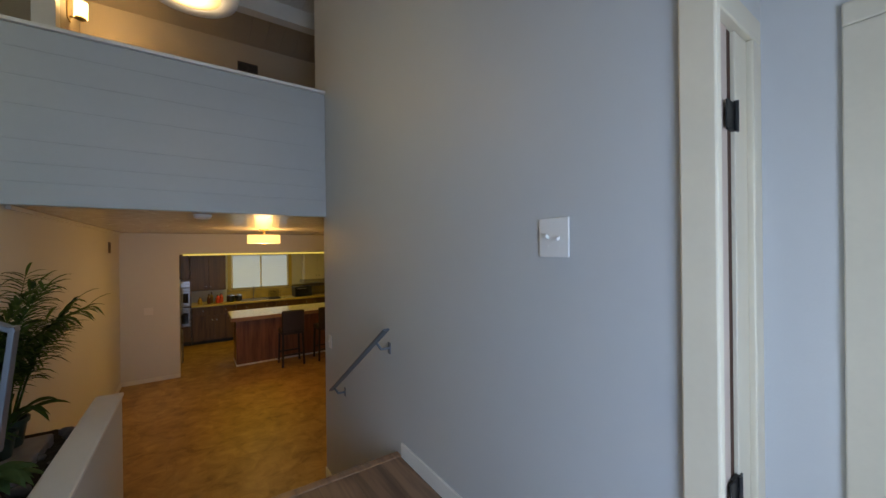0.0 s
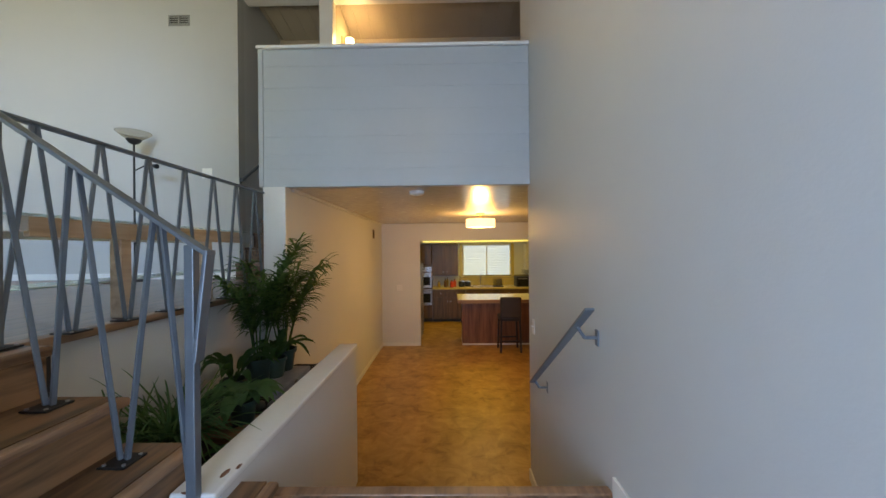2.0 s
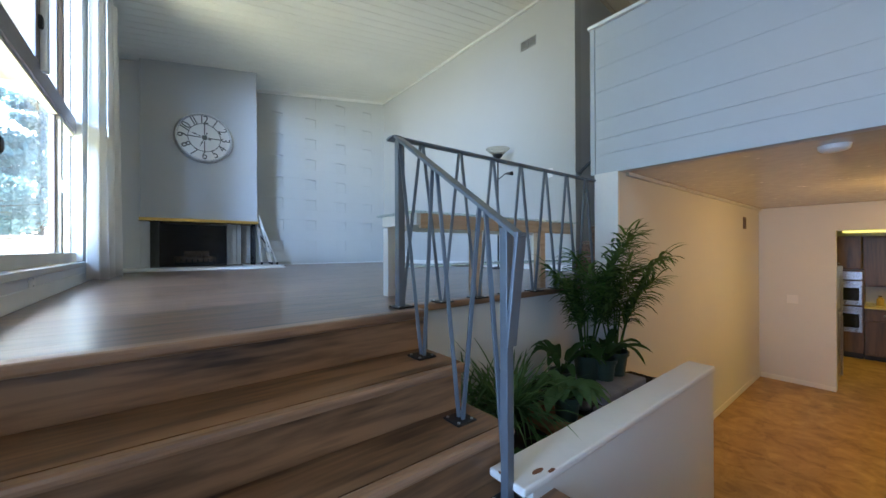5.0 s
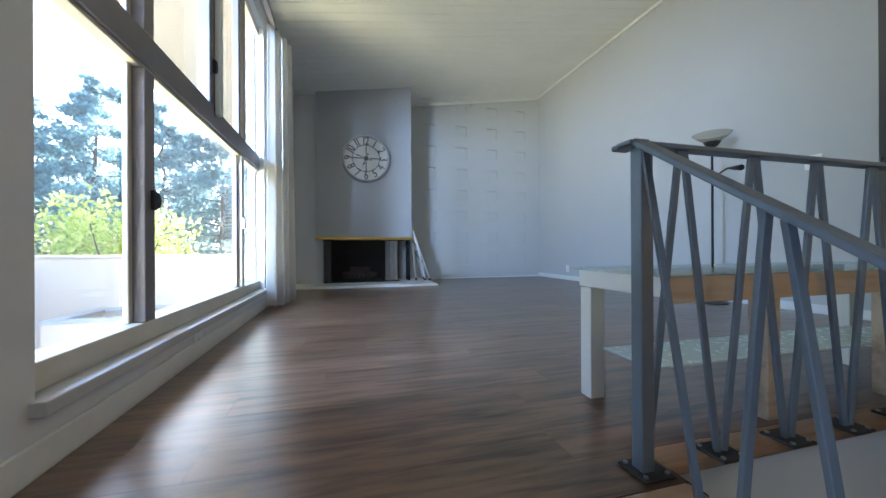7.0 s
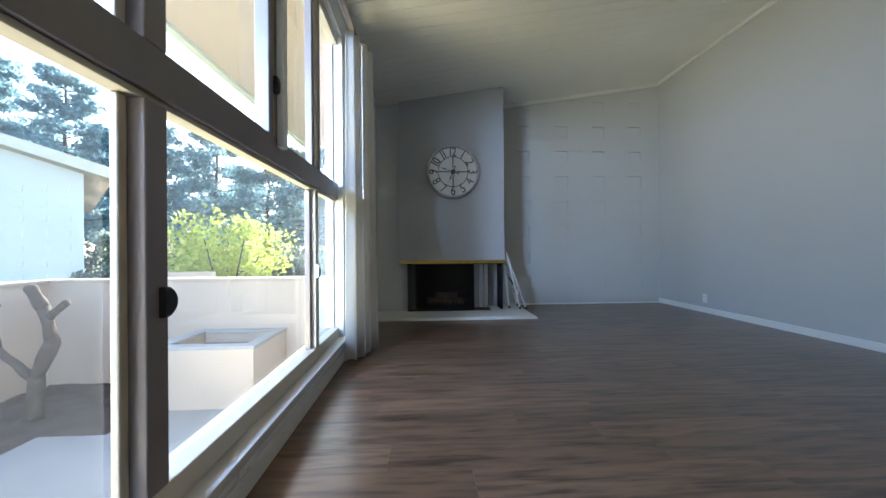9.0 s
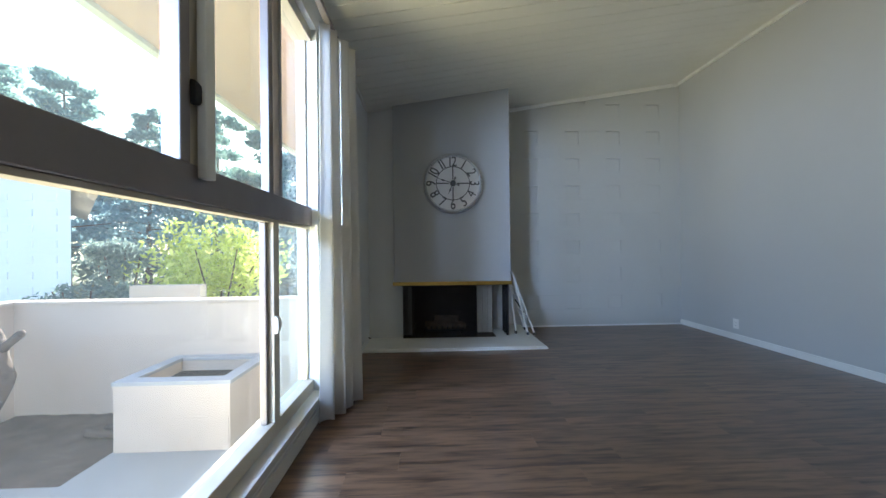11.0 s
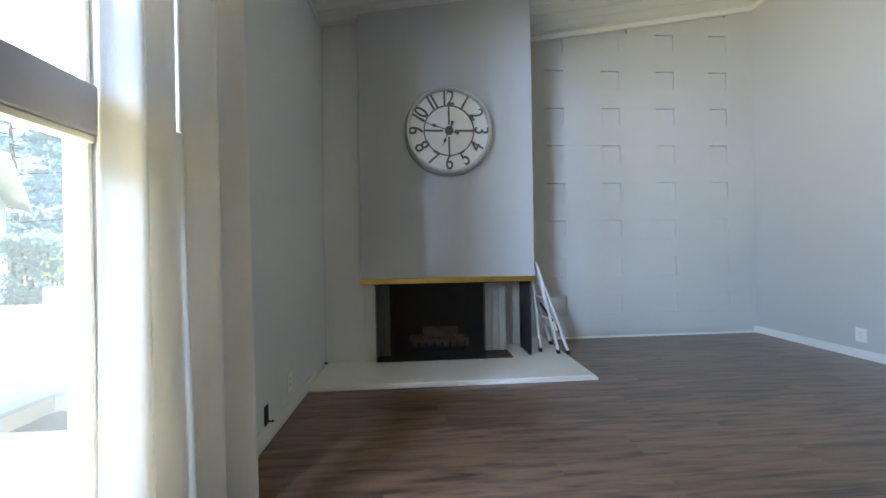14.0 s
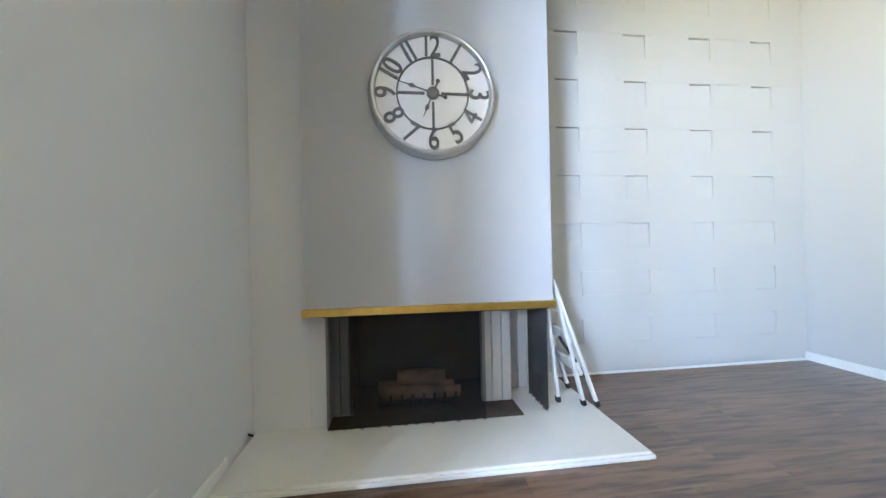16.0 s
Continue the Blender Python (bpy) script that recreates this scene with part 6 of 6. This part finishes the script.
def palm(x, y, z, stems, height, seed, label):
    """Arching fronds with long drooping leaflets, out of a small pot."""
    rng = random.Random(seed)
    pl = thing("palm", label, "potted plant", (x, y, z))
    pot(pl, x, y, z, 0.085, 0.15)
    z += 0.13
    for k in range(stems):
        a = 6.28 * k / stems + rng.uniform(-0.45, 0.45)
        lean = rng.uniform(0.02, 0.22)
        away = Vector((math.cos(a), math.sin(a), 0))
        d = (away * lean + Vector((0, 0, 1))).normalized()
        L = height * rng.uniform(0.6, 1.12)
        bend = rng.uniform(0.08, 0.34)
        b = bmesh.new()
        root = Vector((x, y, z)) + away * 0.03
        last = root
        for i in range(12):
            f = (i + 1) / 12
            p = root + d * L * f + (away - Vector((0, 0, 0.62))) * bend * L * f ** 2.6
            rod(b, last, p, 0.0065 * (1.15 - 0.85 * f), 0.0065 * (1.08 - 0.85 * f), 5)
            if f > 0.36:
                g = (p - last).normalized()
                out = g.cross(Vector((0, 0, 1)))
                out = out.normalized() if out.length > 0.05 else Vector((-away.y, away.x, 0))
                for side in (-1, 1):
                    for h in (0.0, 0.3, 0.6, 0.85):
                        ll = 0.205 * (1.08 - 0.8 * abs(f - 0.65)) * rng.uniform(0.8, 1.15)
                        blade(b, last.lerp(p, h), out * side * rng.uniform(0.7, 1.0) + g * 0.7 + Vector((0, 0, rng.uniform(-0.05, 0.3))), ll, 0.017, rng.uniform(0.2, 0.75), 4)
            last = p
        blade(b, last, d + away * 0.6, 0.2, 0.017, 0.4, 4)
        part("frond", b, M_PALM, pl, smooth=True)
    return pl


SOIL_Z = 0.115
shelf = solid("stone_slab", box_of(-1.04, -0.70, 2.84, 3.34, SOIL_Z - 0.05, SOIL_Z + 0.045, bevel=0.012), mat("grey_slab", (0.22, 0.22, 0.25), 0.35, noise_scale=7, amount=0.35), "grey glossy stone slab under the pots", "slab", kind="thing")
palm(-0.94, 3.03, SOIL_Z + 0.046, 9, 0.82, 5, "tall feathery palm in a dark green pot in the planter")
palm(-0.87, 3.25, SOIL_Z + 0.046, 8, 0.88, 6, "second feathery palm in a dark green pot")


def broad_plant(x, y, z, n, length, width, seed, label, potted=True, upright=0.9, material=None):
    rng = random.Random(seed)
    pl = thing("leafy_plant", label, "potted plant", (x, y, z))
    if potted:
        pot(pl, x, y, z, 0.07, 0.13)
        z += 0.11
    for k in range(n):
        a = 2.4 * k + rng.uniform(-0.3, 0.3)
        b = bmesh.new()
        up = upright * rng.uniform(0.5, 1.3)
        d = Vector((math.cos(a), math.sin(a), up))
        base = Vector((x, y, z)) + d.normalized() * length * 0.25
        rod(b, (x, y, z), base + d.normalized() * 0.02, 0.004, 0.003, 5)
        blade(b, base, d, length * rng.uniform(0.7, 1.1), width, rng.uniform(0.5, 0.95), 8)
        part("leaf", b, material or M_BROAD, pl, smooth=True)
    return pl


broad_plant(-0.98, 2.80, SOIL_Z, 14, 0.36, 0.055, 11, "dark leafy plant with arching leaves in the planter", upright=1.5)
broad_plant(-0.86, 3.10, SOIL_Z + 0.046, 12, 0.34, 0.06, 12, "dark leafy plant with drooping leaves beside the palms", upright=1.4)
broad_plant(-0.76, 2.52, SOIL_Z - 0.01, 26, 0.24, 0.07, 13, "green broad-leaved plant in a dark pot", upright=1.1, material=M_GRASS)
broad_plant(-0.62, 2.22, SOIL_Z - 0.02, 16, 0.16, 0.06, 14, "low dark creeping plant at the planter edge", potted=False, upright=0.35)
broad_plant(-0.70, 2.02, SOIL_Z - 0.02, 14, 0.15, 0.055, 15, "low dark creeping plant at the planter edge", potted=False, upright=0.35)


def grass_plant(x, y, z, n, length, seed, label):
    rng = random.Random(seed)
    pl = thing("grassy_plant", label, "plant", (x, y, z))
    for g in range(4):
        b = bmesh.new()
        for k in range(n // 4):
            a = rng.uniform(0, 6.28)
            d = Vector((math.cos(a), math.sin(a), rng.uniform(0.9, 2.4)))
            blade(b, (x + rng.gauss(0, 0.03), y + rng.gauss(0, 0.03), z), d, length * rng.uniform(0.6, 1.1), 0.011, rng.uniform(0.25, 0.8), 6)
        part("tuft", b, M_GRASS, pl, smooth=True)
    return pl


grass_plant(-0.93, 2.25, SOIL_Z - 0.01, 260, 0.62, 31, "bushy fine-leaved grassy plant in the planter")
grass_plant(-1.02, 2.02, SOIL_Z - 0.01, 110, 0.55, 32, "wispy fine-leaved plant by the floor edge")
bark_p = solid("bark_piece", box_of(-0.98, -0.64, 2.34, 2.60, SOIL_Z - 0.03, SOIL_Z + 0.004, bevel=0.008), mat("brown_bark_mulch", (0.20, 0.105, 0.05), 0.9, noise_scale=12, amount=0.4, bump=0.8), "brown board lying on the planter soil", "board", kind="thing")
rng1 = random.Random(77)
for k in range(26):
    b = bmesh.new()
    cx, cy, r = rng1.uniform(-1.1, -0.58), rng1.uniform(1.95, 3.45), rng1.uniform(0.015, 0.04)
    bmesh.ops.create_icosphere(b, subdivisions=2, radius=r, matrix=Matrix.LocRotScale((cx, cy, SOIL_Z + r * 0.3), None, (1.2, 0.9, 0.7)))
    for v in b.verts:
        v.co += 0.3 * r * noise.noise_vector(v.co * 30)
    solid("planter_stone", b, mat("planter_pebble", (0.16, 0.14, 0.13), 0.7, noise_scale=12, amount=0.4), "grey stone on the planter soil", "stone", kind="thing", smooth=True, group="stones in the planter")

# ---- floor planks ----
rng2 = random.Random(3)


def lay(parent, x0, x1, y0, y1, z, width, length, material, name="plank", along="y"):
    x = x0
    while x < x1 - 0.005:
        w = min(width, x1 - x)
        y = y0 - rng2.uniform(0, length)
        while y < y1 - 0.001:
            a, c = max(y, y0), min(y + length, y1)
            if c - a > 0.01:
                l = round(c - a, 3)
                key = (name, along, round(w, 3), l, material.name)
                dims = (round(w, 3) - 0.0003, l - 0.0003, 0.012) if along == "y" else (l - 0.0003, round(w, 3) - 0.0003, 0.012)
                loc = (x + w / 2, (a + c) / 2, z - 0.006) if along == "y" else ((a + c) / 2, x + w / 2, z - 0.006)
                piece(key, dims, (0.0004, "z"), material, parent, loc, name)
            y += length
        x += width


lay(floor_living, -7.01, -1.25, 0.315, 4.87, LIV, 0.18, 1.22, M_PLANK)
lay(floor_living, -1.25, -1.11, 0.315, 1.83, LIV, 0.18, 1.22, M_PLANK)
lay(floor_landing, -0.34, 1.05, -1.29, 2.095, 0.0, 0.18, 1.22, M_LAND)
lay(floor_landing, -0.41, -0.34, 1.915, 2.095, 0.0, 0.18, 1.22, M_LAND)
lay(floor_landing, 1.066, 1.96, -1.29, 0.55, 0.0, 0.18, 1.22, M_LAND)
